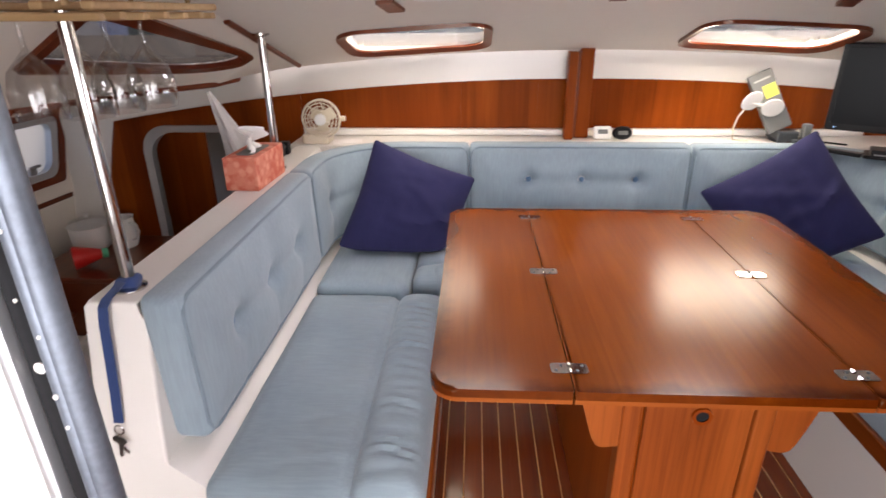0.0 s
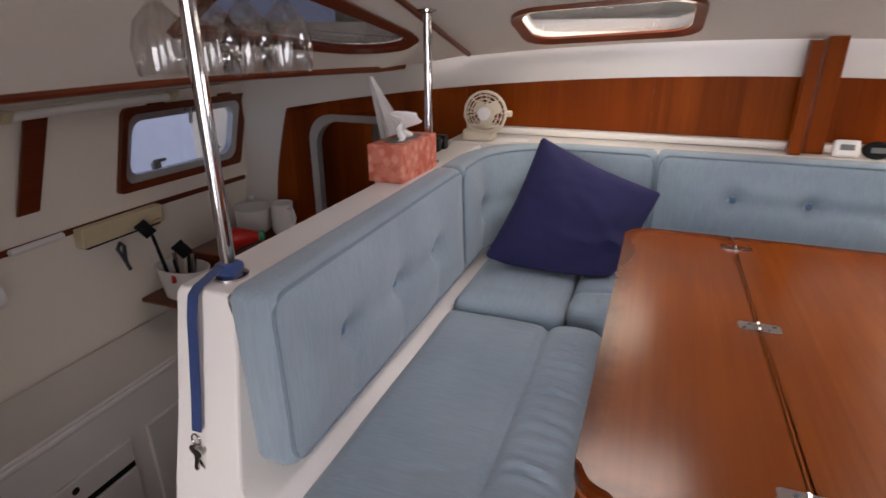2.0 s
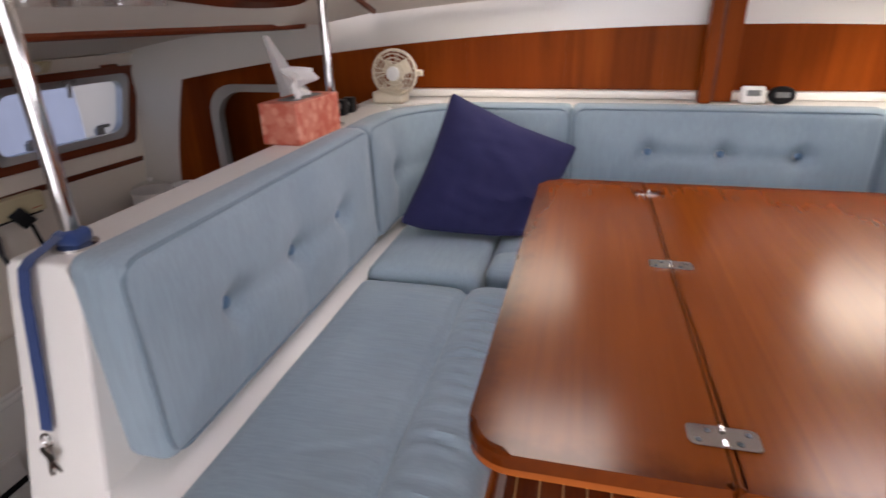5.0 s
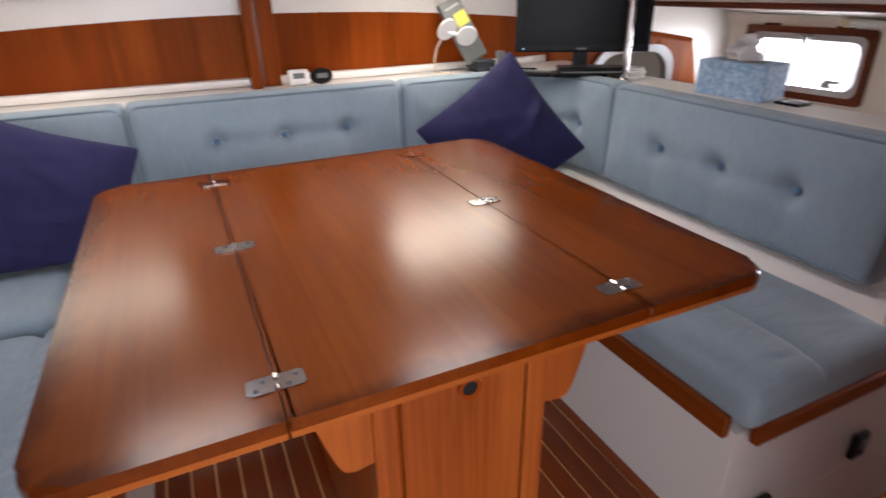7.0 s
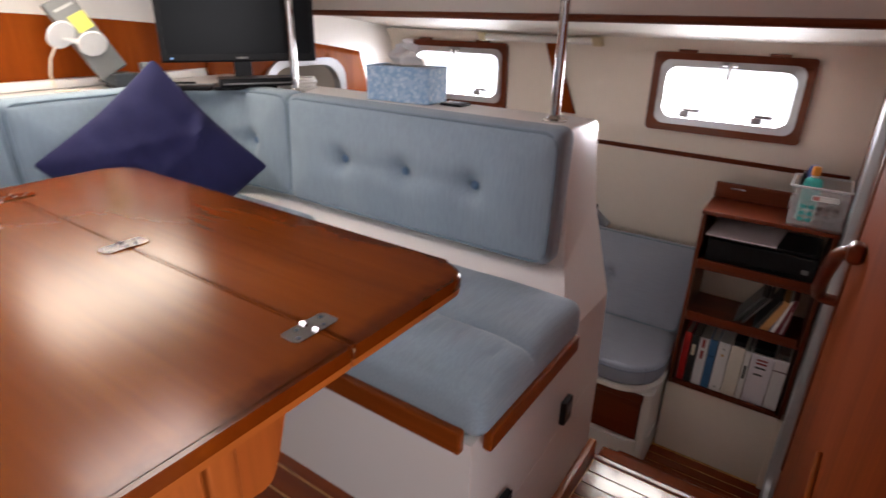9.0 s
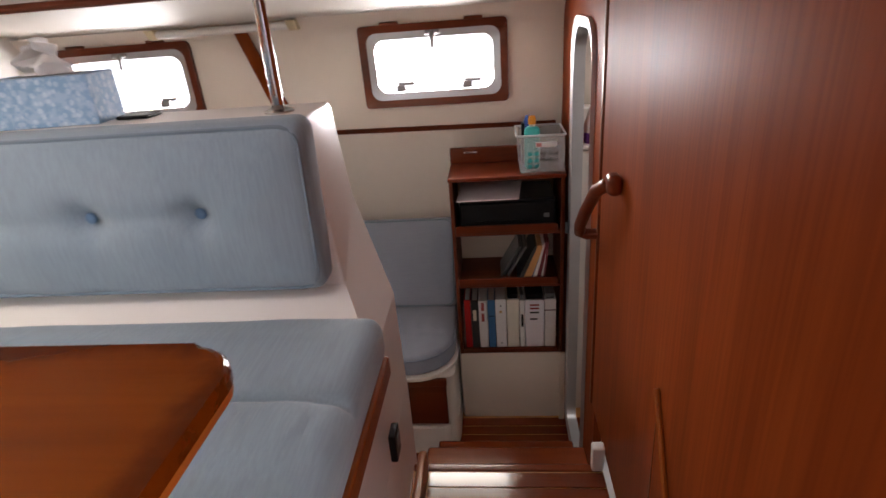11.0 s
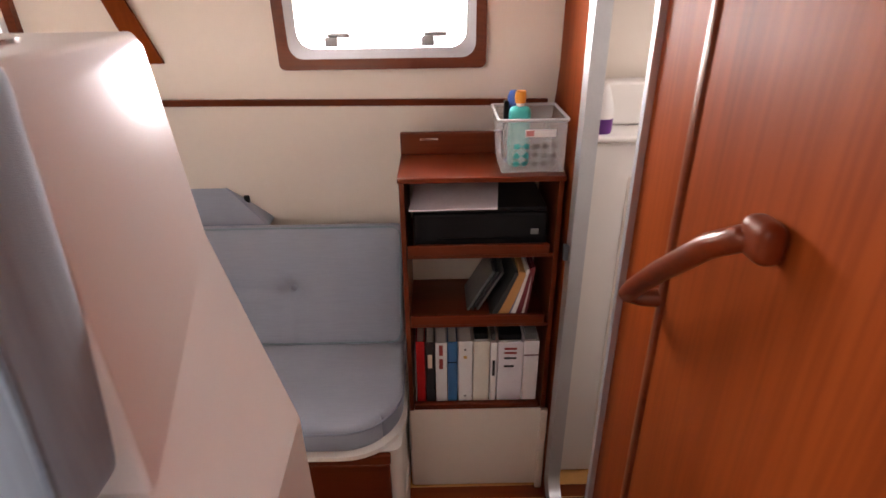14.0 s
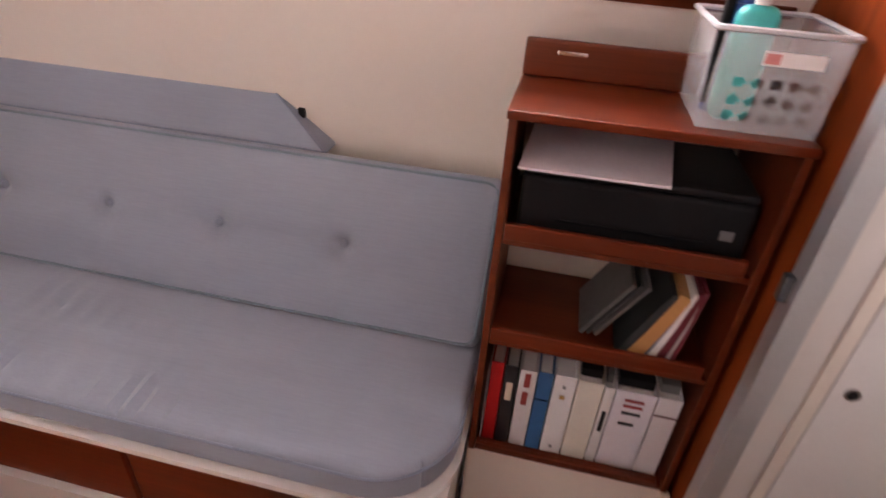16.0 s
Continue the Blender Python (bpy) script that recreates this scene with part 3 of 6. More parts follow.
# bow cabins seen through the doorways
for nm, s in (("port", -1), ("starboard", 1)):
    bm = B()
    x = lambda a: MID + s * a
    quad(bm, (x(0.4), 3.7, SOLE), (x(2.95), 3.7, SOLE), (x(2.95), 3.7, 1.2), (x(0.4), 3.7, 1.2))
    quad(bm, (x(1.15), FRONT + 0.03, SOLE), (x(1.15), 3.7, SOLE), (x(1.15), 3.7, 1.2), (x(1.15), FRONT + 0.03, 1.2))
    ob = part("wall_bow_" + nm, bm, HULLWALL)
    tagged(ob, "cream wall of the bow cabin", "wall", kind="structure")
    sm = ob.modifiers.new("thickness", "SOLIDIFY")
    sm.thickness = 0.02
    bm = B()
    da, db = (1.72, 2.02) if s > 0 else (2.08, 2.6)
    box(bm, min(x(da), x(db)), max(x(da), x(db)), 3.0, 3.03, SOLE, 1.0, 0.004)
    solo("cabin_door", bm, TEAK, "teak door standing open in the bow cabin", "door")
    # the locker's grey paints in the shadow of the cabin
    bm = B()
    box(bm, min(x(1.2), x(1.72)), max(x(1.2), x(1.72)), 3.1, 3.35, -0.2, 0.60, 0.006)
    solo("cabin_locker", bm, GREY, "locker in the bow cabin, coloured grey for the shadow there", "locker")
    bm = B()
    box(bm, min(x(1.2), x(1.72)), max(x(1.2), x(1.72)), 3.08, 3.36, 0.604, 0.64, 0.004)
    solo("cabin_shelf", bm, TRIM, "dark wooden shelf in the bow cabin", "shelf")
    bm = B()
    box(bm, min(x(0.4), x(2.95)), max(x(0.4), x(2.95)), FRONT + 0.03, 3.7, 1.02, 1.06)
    # fill lamp added under the closed ceiling to brighten the bow cabin
    daylight("bow_cabin_fill", (x(1.9), 2.85, 1.0), (x(1.9), 3.1, 0.0), 0.4, 0.3, 2.0 if s > 0 else 0.7)
    tagged(part("ceiling_bow_" + nm, bm, LINER), "cream bow cabin ceiling", "ceiling", kind="structure")

# white ledge behind the settee back
bm = B()
box(bm, -0.80, 1.955, 2.26, FRONT - 0.009, 0.80, 0.842, 0.006)
tagged(part("ledge_forward", bm, GEL), "white moulded ledge behind the settee", "ledge", kind="structure")
bm = B()
box(bm, -0.66, 1.75, FRONT - 0.045, FRONT - 0.002, 0.843, 0.872, 0.006)
tagged(part("trim_ledge_lip", bm, GEL), "white moulded lip under the teak panel", "trim", kind="structure")

# saloon floor, landing, steps and hull soles
bm = B()
box(bm, -0.72, 1.12, -1.3, 2.3, -0.05, -0.003)
floor = tagged(part("floor", bm, SEAM), "teak cabin sole with pale holly seams", "floor", kind="structure")
bm = B()
prism(bm, [(1.12, -0.34), (1.92, -0.34), (1.92, -0.3010), (1.12, -0.2595)], lambda x, z, h: (x, h, z), AFT + 0.02, 0.70)
landing = tagged(part("floor_landing", bm, SEAM), "glossy teak landing below the saloon", "floor", kind="structure")
bm = B()
box(bm, 1.9, 3.34, AFT - 1.4, 3.7, SOLE - 0.05, SOLE - 0.003)
sole_s = tagged(part("floor_hull_starboard", bm, SEAM), "teak sole of the starboard hull", "floor", kind="structure")
bm = B()
box(bm, -2.3, -0.72, -1.3, 3.7, SOLE - 0.05, SOLE - 0.003)
sole_p = tagged(part("floor_hull_port", bm, SEAM), "teak sole of the port hull", "floor", kind="structure")
bm = B()
box(bm, 1.105, 1.13, AFT + 0.02, 0.70, -0.2595, -0.052)
tagged(part("riser_landing", bm, GEL), "white riser below the saloon floor", "riser", kind="structure")
for i, (x0, x1, z) in enumerate(((1.90, 2.21, -0.50), (2.19, 2.50, -0.74))):
    bm = B()
    box(bm, x0 - 0.02, x1 - 0.03, AFT + 0.02, 0.70, z - 0.22, z - 0.03)
    tagged(part("step_riser_%d" % (i + 1), bm, GEL), "white moulded stair riser", "stair", kind="structure")
    bm = B()
    block(bm, (x0, AFT + 0.02, z - 0.03), (x1, 0.70, z), 0.012, 0.08)
    tagged(part("step_%d" % (i + 1), bm, PLANK), "teak stair tread with a rounded nosing", "stair", kind="structure")
bm = B()
block(bm, (1.885, AFT + 0.02, -0.326), (1.925, 0.70, -0.2965), 0.012, 0.08)
tagged(part("trim_landing_nosing", bm, PLANK), "rounded teak nosing of the landing", "trim", kind="structure")
bm = B()
box(bm, 1.86, 1.90, AFT + 0.02, 0.70, -0.52, -0.341)
tagged(part("riser_upper", bm, GEL), "white riser under the landing", "riser", kind="structure")

# inner hull sides below the saloon floor
bm = B()
box(bm, 1.88, 1.955, 0.71, 2.5, SOLE, -0.003)
tagged(part("wall_inner_starboard", bm, GEL), "white inner side of the starboard hull", "wall", kind="structure")
bm = B()
box(bm, -0.76, -0.722, -1.3, 2.5, SOLE, -0.004)
tagged(part("wall_inner_port", bm, GEL), "white inner side of the port hull", "wall", kind="structure")

# aft bulkhead of the starboard hull, with the rounded doorway to the head
HEAD = (2.385, 2.81)


def aft(x, z, h):
    return (x, AFT + h, z)


def head_door(inset):
    return rr(HEAD[0] + inset, HEAD[1] - inset, -0.86 + inset, 0.94 - inset, (0.06, 0.06, 0.13, 0.13))


surface("wall_aft_starboard", aft, steps(2.165, 3.56, 0.018), steps(SOLE, 1.11, 0.03), [head_door(0.0)], DOORWOOD, 0.028, label="varnished teak aft bulkhead")
tagged(part("door_frame", ring(B(), head_door(-0.022), head_door(0.012), aft, -0.035, 0.014, 0.008), ALU), "grey alloy rounded doorway surround of the head", "door frame", kind="structure")
# room beyond: white moulded head
bm = B()
box(bm, 2.2, 3.5, -0.72, -0.68, SOLE, 1.1)
tagged(part("wall_head_aft", bm, GEL), "white moulded wall of the head", "wall", kind="structure")
bm = B()
box(bm, 2.15, 2.19, -0.7, AFT - 0.03, SOLE, 1.1)
tagged(part("wall_head_inner", bm, GEL), "white inner wall of the head", "wall", kind="structure")
v = thing("vanity_unit", "white moulded locker unit with a ledge and flush door", "cabinet", (3.1, -0.3, SOLE))
part("body", block(B(), (2.985, -0.675, SOLE), (3.30, 0.055, 0.415), 0.012, 0.1), GEL, v)
part("ledge", block(B(), (2.97, -0.675, 0.4155), (3.175, 0.055, 0.435), 0.008, 0.1), GEL, v)
bm = B()
ring(bm, rr(-0.60, -0.105, -0.79, 0.32, 0.03), rr(-0.56, -0.135, -0.75, 0.285, 0.02), lambda y, z, h: (2.984 - h, y, z), -0.002, 0.008)
part("door_frame", bm, HULLWALL, v)
d = part("door", block(B(), (2.975, -0.557, -0.747), (2.9845, -0.138, 0.280), 0.003, 0.3), WHITE, v)
part("latch_ring", cyl(B(), (2.9748, -0.178, -0.20), (2.969, -0.178, -0.20), 0.016), STEEL, d)
part("latch_hole", cyl(B(), (2.9685, -0.178, -0.20), (2.967, -0.178, -0.20), 0.010), BLACK, d)
bm = B()
block(bm, (3.10, -0.675, 0.4355), (3.172, 0.055, 0.575), 0.012, 0.1)
solo("head_splashback", bm, GEL, "white moulded splashback along the head ledge", "splashback", kind="structure")
t = thing("soap_bottle", "white pump bottle with purple liquid on the ledge", "bottle", (3.03, -0.012, 0.4355))
part("bottle_base", lathe(B(), ((0, 0), (0.032, 0), (0.034, 0.01), (0.034, 0.045), (0.0, 0.045)), (3.03, -0.012, 0.4355)), plain("purple_soap", (0.13, 0.03, 0.2), 0.3), t)
part("bottle_body", lathe(B(), ((0.034, 0.0455), (0.034, 0.07), (0.02, 0.12), (0.011, 0.145), (0, 0.147)), (3.03, -0.012, 0.4355)), WHITE, t)
# unseen frame and fill lamp, added overhead to brighten the head
h = thing("head_lamp_frame", "unseen hatch-like frame added round the fill lamp over the head", "hatch", (2.65, -0.3, 1.0), kind="structure")
part("hatch_frame", ring(B(), rr(2.40, 2.88, -0.52, -0.08, 0.05), rr(2.43, 2.85, -0.49, -0.11, 0.04), lambda x, y, q: (x, y, 1.03 - q), 0, 0.03), WHITE, h)
daylight("head_fill_light", (2.64, -0.30, 1.02), (2.72, -0.3, 0.0), 0.40, 0.36, 2.4)

# door leaf standing along the stairs, and the saloon's aft wall
d = thing("door_2", "varnished teak door standing open beside the stairs", "door", (2.07, AFT, SOLE), kind="structure")
bm = B()
box(bm, 0.80, 2.14, AFT - 0.028, AFT + 0.014, -0.25, 1.66, 0.005)
part("door_leaf", bm, DOORWOOD, d)
bm = B()
box(bm, 2.142, 2.163, AFT - 0.02, AFT + 0.02, -0.25, 1.08, 0.006)
part("edge_strip", bm, TRIM, d)
bm = B()
tube(bm, [(1.90, AFT + 0.016, 0.605), (1.915, AFT + 0.045, 0.602), (1.95, AFT + 0.062, 0.576), (2.05, AFT + 0.07, 0.487), (2.13, AFT + 0.072, 0.412), (2.172, AFT + 0.066, 0.374), (2.172, AFT + 0.045, 0.366), (2.155, AFT + 0.0005, 0.372)], 0.017, 12)
block(bm, (1.868, AFT + 0.0145, 0.583), (1.925, AFT + 0.05, 0.635), 0.016, 0.03)
part("handle", bm, SHELF_Y, d, "curved teak grab handle")
bm = B()
box(bm, 1.484, 1.488, AFT + 0.0142, AFT + 0.0152, -0.25, 0.31)
part("board_joint", bm, TRIM, d, "dark joint between the door boards")
bm = B()
tube(bm, [(1.486, AFT + 0.020, 0.33), (1.37, AFT + 0.020, 0.155), (1.25, AFT + 0.020, -0.02)], 0.006, 8)
part("flap_edge", bm, EDGE, d, "pale teak edge strip")
bm = B()
box(bm, 0.80, 2.14, -0.03, AFT - 0.03, -0.3, 1.9)
tagged(part("wall_aft_saloon", bm, GEL), "white aft bulkhead of the saloon", "wall", kind="structure")
bm = B()
box(bm, -2.4, -0.74, -0.06, 0.0, SOLE, 1.9)
tagged(part("wall_aft_port", bm, GEL), "white aft bulkhead beside the companionway", "wall", kind="structure")
bm = B()
box(bm, -0.74, 0.80, -0.06, 0.0, 1.72, 1.95)
tagged(part("wall_aft_header", bm, GEL), "white header over the companionway", "wall", kind="structure")
# sliding door frame at the companionway
f = thing("door_1", "sliding companionway door in a worn dark alloy frame", "door", (-0.3, 0.03, 0), kind="structure")
bm = B()
lathe(bm, ((0.0095, 0.0), (0.0095, 1.72)), (-0.2285, 0.10, 0.0), 20)
box(bm, -0.2380, -0.2290, 0.090, 0.112, 0.0, 1.72, 0.003)
part("stile", bm, plain("blue_grey_alloy", (0.15, 0.175, 0.21), 0.4, 0.5, 0.25, 30, 0.1), f, "worn blue-grey alloy stile")
bm = B()
box(bm, -0.2578, -0.2385, 0.100, 0.114, 0.0, 1.72, 0.003)
part("rubber_seal", bm, BLACK, f)
bm = B()
box(bm, -0.2695, -0.2582, 0.092, 0.112, 0.0, 1.72, 0.004)
part("alloy_edge", bm, ALU, f)
bm = B()
box(bm, -0.4620, -0.2700, 0.098, 0.106, 0.0, 1.72, 0.002)
part("door_panel", bm, WHITE, f)
for x, y, z, r in ((-0.248, 0.0995, 1.17, 0.0042), (-0.2335, 0.0895, 1.13, 0.0014), (-0.2345, 0.0895, 1.155, 0.0018), (-0.2325, 0.0895, 1.20, 0.0012), (-0.2340, 0.0895, 1.27, 0.0015), (-0.249, 0.0995, 1.22, 0.0013)):
    part("paint_spot", cyl(B(), (x, y + 0.0004, z), (x, y - 0.0006, z), r, None, 10), WHITE, f)
part("latch", slab_box((-0.240, 0.083, 0.985), (-0.206, 0.0895, 1.03)), ALU, f)
# lie of the cockpit outside, which closes the view aft
bm = B()
box(bm, -2.4, 3.5, -3.2, -1.3, -0.4, -0.06)
tagged(part("cockpit_sole", bm, GEL), "white cockpit sole outside the companionway", "deck", kind="structure")
daylight("companionway_daylight", (0.1, -0.95, 0.95), (0.25, 1.5, 0.1), 1.65, 1.1, 38.0).data.spread = radians(125)

# sea to the horizon, glowing backdrops and a neighbouring boat seen through the port lights
bm = B()
quad(bm, (-900, -900, -1.6), (900, -900, -1.6), (900, 900, -1.6), (-900, 900, -1.6))
tagged(part("water", bm, plain("pale_sea", (0.30, 0.36, 0.38), 0.15, 0, 0.1, 0.5, 0.3)), "pale calm sea", "water", kind="structure")
# plain sheets that glow, added for the brightness outside the windows
bm = B()
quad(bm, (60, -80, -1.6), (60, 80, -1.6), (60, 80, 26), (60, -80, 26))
tagged(part("backdrop_starboard", bm, glow("backdrop_white_glow", (0.95, 0.97, 1.0), 5.0)), "plain glowing white backdrop outside the starboard windows", "backdrop", kind="structure")
bm = B()
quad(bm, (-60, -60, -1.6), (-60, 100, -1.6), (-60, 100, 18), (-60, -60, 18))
tagged(part("backdrop_port", bm, glow("backdrop_blue_glow", (0.50, 0.58, 0.85), 0.75)), "plain glowing pale blue backdrop outside the port windows", "backdrop", kind="structure")
n = thing("moored_boat", "white moored boat lying alongside in the harbour", "boat", (-9, 8, -1.6))
bm = B()
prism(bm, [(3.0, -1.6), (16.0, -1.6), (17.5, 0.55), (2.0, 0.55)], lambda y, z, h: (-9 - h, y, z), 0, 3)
part("hull", bm, plain("blue_grey_hull", (0.42, 0.46, 0.60), 0.4), n)
bm = B()
prism(bm, [(9.5, 0.551), (15.0, 0.551), (14.2, 1.6), (10.3, 1.6)], lambda y, z, h: (-9.5 - h, y, z), 0, 2)
part("cabin", bm, plain("white_cabin", (0.8, 0.8, 0.82), 0.4), n)

# ---- settee mouldings ----
def settee_side(name, s, top_in, top_out, seat_in, seat_edge, aft_seat, inner_low, outer_mid, outer_low, label):
    """White moulding of one settee side: back with a flat top, and the seat box. s: +1 starboard, -1 port."""
    bm = B()
    top_y = aft_seat + 0.13
    # outline in x and z with the place of the raked aft end at each corner
    prof = [(seat_edge, 0.0, aft_seat), (seat_edge, 0.335, aft_seat), (seat_in, 0.345, aft_seat + 0.005), (seat_in + s * 0.015, 0.43, aft_seat + 0.03), (seat_in + s * 0.105, 0.476, inner_low),
            (top_in, 0.80, top_y - 0.006), (top_in + s * 0.012, 0.834, top_y), (top_out - s * 0.012, 0.834, top_y), (top_out, 0.82, top_y - 0.002), (top_out, 0.60, outer_mid), (top_out, 0.30, outer_low), (top_out, 0.0, outer_low - 0.006)]
    a = [bm.verts.new((x, y, z)) for x, z, y in prof]
    b = [bm.verts.new((x, 2.30, z)) for x, z, y in prof]
    bm.faces.new(b)
    for cap in ((5, 6, 7, 8), (4, 5, 8, 9), (4, 9, 10), (2, 3, 4, 10), (1, 2, 10), (0, 1, 10, 11)):
        bm.faces.new([a[k] for k in cap])
    for i in range(len(prof)):
        j = (i + 1) % len(prof)
        bm.faces.new((a[i], a[j], b[j], b[i]))
    ends = set(a[4:])
    rim = [e for e in bm.edges if all(v in ends for v in e.verts) and any(v in b for f in e.link_faces for v in f.verts)]
    bmesh.ops.bevel(bm, geom=rim, offset=0.007, segments=3, profile=0.5, affect="EDGES")
    return solo(name, bm, GEL, label, "settee base", kind="structure")


settee_side("settee_base_port", -1, -0.648, -0.782, -0.525, -0.075, 0.665, 0.715, 0.745, 0.665, "white moulded settee base and back, port side")
settee_side("settee_base_starboard", 1, 1.735, 1.965, 1.575, 1.092, 0.675, 0.750, 0.782, 0.704, "white moulded settee base and back, starboard side")
bm = B()
box(bm, -0.074, 1.091, 1.75, 2.28, 0.0, 0.335, 0.008)
solo("settee_base_forward", bm, GEL, "white moulded settee base across the saloon", "settee base", kind="structure")
bm = B()
box(bm, -0.52, 1.57, 2.24, 2.30, 0.335, 0.80, 0.006)
solo("settee_back_forward", bm, GEL, "white moulded settee back across the saloon", "settee base", kind="structure")
# stern end of starboard moulding reaches down past the landing
bm = B()
prism(bm, [(1.131, 0.6745), (1.969, 0.698), (1.969, 0.74), (1.131, 0.74)], lambda x, y, h: (x, y, h), -0.60, -0.0005)
tagged(part("wall_stair_side", bm, GEL), "white side of the stairwell below the settee", "wall", kind="structure")
bm = B()
box(bm, 1.135, 1.90, 0.648, 0.673, -0.298, -0.222, 0.006)
tagged(part("baseboard", bm, EDGE), "varnished teak baseboard along the landing", "baseboard", kind="structure")

# teak fiddles along the seat edges
for nm, lo, hi in (("seat_fiddle", (1.070, 0.69, 0.318), (1.0915, 1.72, 0.372)), ("seat_fiddle", (1.115, 0.643, 0.318), (1.56, 0.6645, 0.365)),
                   ("seat_fiddle", (-0.0745, 0.69, 0.318), (-0.053, 1.72, 0.372)), ("seat_fiddle", (-0.52, 0.643, 0.318), (-0.10, 0.6645, 0.365))):
    solo(nm, block(B(), lo, hi, 0.006, 0.2), TEAK_Y if hi[1] - lo[1] > 0.2 else TEAK_X, "varnished teak fiddle holding the seat cushion", "trim", "seat fiddles")

# lockers' catches on the starboard base end
for x, z in ((1.585, 0.105), (1.235, 0.055)):
    t = thing("power_socket" if x > 1.4 else "finger_pull", "small black fitting in a pale bezel on the settee end", "fitting", (x, 0.665, z))
    part("plate", block(B(), (x - 0.026, 0.655, z - 0.038), (x + 0.026, 0.672, z + 0.038), 0.004, 0.1), BLACK, t)
    part("recess", block(B(), (x - 0.014, 0.652, z - 0.004), (x + 0.014, 0.6545, z + 0.024), 0.001, 0.1), GREY if x > 1.4 else BLACK, t)


# ---- cushions ----
def dent(d, r):
    return math.exp(-(d / r) ** 2)


def back_cushion(name, place, length, height, thick, buttons, label, mat_, zrow=0.5, group="settee back cushions", knob=None):
    """A tufted back cushion laid out flat: u along it, w up, h out of the back; place(u, h, w) sets it in the room."""
    th = thing(name, label, "cushion", place(0, 0, 0), group)
    row = height * zrow

    def shape(p):
        u, h, w = p
        if h > thick * 0.3:
            f = (h - thick * 0.3) / (thick * 0.7)
            e = min(u, length - u, w, height - w)
            h += 0.022 * f * min(1, max(0, e) / 0.12)
            for b in buttons:
                h -= 0.034 * f * dent(math.hypot(u - b, w - row), 0.032) + 0.010 * f * dent(math.hypot(u - b, (w - row) * 0.8), 0.085)
            if buttons and buttons[0] - 0.02 < u < buttons[-1] + 0.02:
                h -= 0.008 * f * dent(w - row, 0.018)
            for b in buttons:
                if w < row:
                    h -= 0.004 * f * dent(u - b, 0.016)
            h += 0.003 * f * noise.noise(Vector((u * 9, w * 9, length)))
        return Vector(place(u, h, w))

    bm = block(B(), (0, 0, 0), (length, thick, height), 0.03, 0.016, shape)
    part("cover", bm, mat_, th)
    loop = rr(0.012, length - 0.012, 0.012, height - 0.012, 0.04, 5)
    full = []
    for (a, b), (c, d) in zip(loop, loop[1:] + loop[:1]):
        n = max(1, int(math.hypot(c - a, d - b) / 0.06))
        full += [(a + (c - a) * i / n, b + (d - b) * i / n) for i in range(n)]
    part("piping", tube(B(), [place(u, thick * 0.97, w) for u, w in full], 0.0045, 6, True), PIPE, th)
    for b in buttons:
        c, o = Vector(place(b, thick - 0.014, row)), Vector(place(b, thick + 0.01, row))
        bm = B()
        bmesh.ops.create_uvsphere(bm, u_segments=10, v_segments=6, radius=0.013, matrix=Matrix.Translation(c) @ (o - c).to_track_quat("Z", "Y").to_matrix().to_4x4() @ Matrix.Diagonal((1, 1, 0.5, 1)))
        part("button", bm, knob or BUTTON, th)
    return th


# port and starboard sides lean back a little
back_cushion("back_cushion", lambda u, h, w: (-0.658 + h + 0.03 * (0.37 - w), 0.775 + u, 0.485 + w), 0.992, 0.37, 0.095, (0.23, 0.485, 0.737), "pale blue tufted back cushion with three buttons", BLUE_Z)
back_cushion("back_cushion", lambda u, h, w: (1.738 - h - 0.05 * (0.37 - w), 0.776 + u, 0.485 + w), 1.001, 0.365, 0.095, (0.248, 0.494, 0.742), "pale blue tufted back cushion with three buttons", BLUE_Z)
back_cushion("back_cushion", lambda u, h, w: (0.012 + u, 2.318 - h - 0.03 * (0.37 - w), 0.485 + w), 0.968, 0.37, 0.095, (0.267, 0.501, 0.736), "pale blue tufted back cushion across the saloon", BLUE_Z, 0.58)


def corner_place(s, x_side, y0, x_mid, y_front, r):
    """A back line that runs fore along a side, turns a rounded corner and runs inboard."""
    sx = 1 if s < 0 else -1
    straight1 = (y_front - r) - y0
    arc = r * math.pi / 2
    straight2 = abs(x_mid - x_side) - r

    def place(u, h, w):
        if u < straight1:
            p, n = Vector((x_side, y0 + u)), Vector((sx, 0))
        elif u < straight1 + arc:
            a = (u - straight1) / r
            c = Vector((x_side + sx * r, y_front - r))
            d = Vector((-sx * math.cos(a), math.sin(a)))
            p, n = c + d * r, -d
        else:
            p, n = Vector((x_side + sx * (r + u - straight1 - arc), y_front)), Vector((0, -1))
        q = p + n * (h + 0.03 * (0.37 - w))
        return (q.x, q.y, 0.485 + w)
    return place, straight1 + arc + straight2


for s, xs_, xm in ((-1, -0.658, 0.019), (1, 1.738, 0.973)):
    pl, length = corner_place(s, xs_, 1.768, xm, 2.318, 0.38)
    back_cushion("corner_back_cushion", pl, length, 0.368, 0.095, (0.20, length - 0.25), "pale blue tufted cushion curved round the settee corner", BLUE_Z)


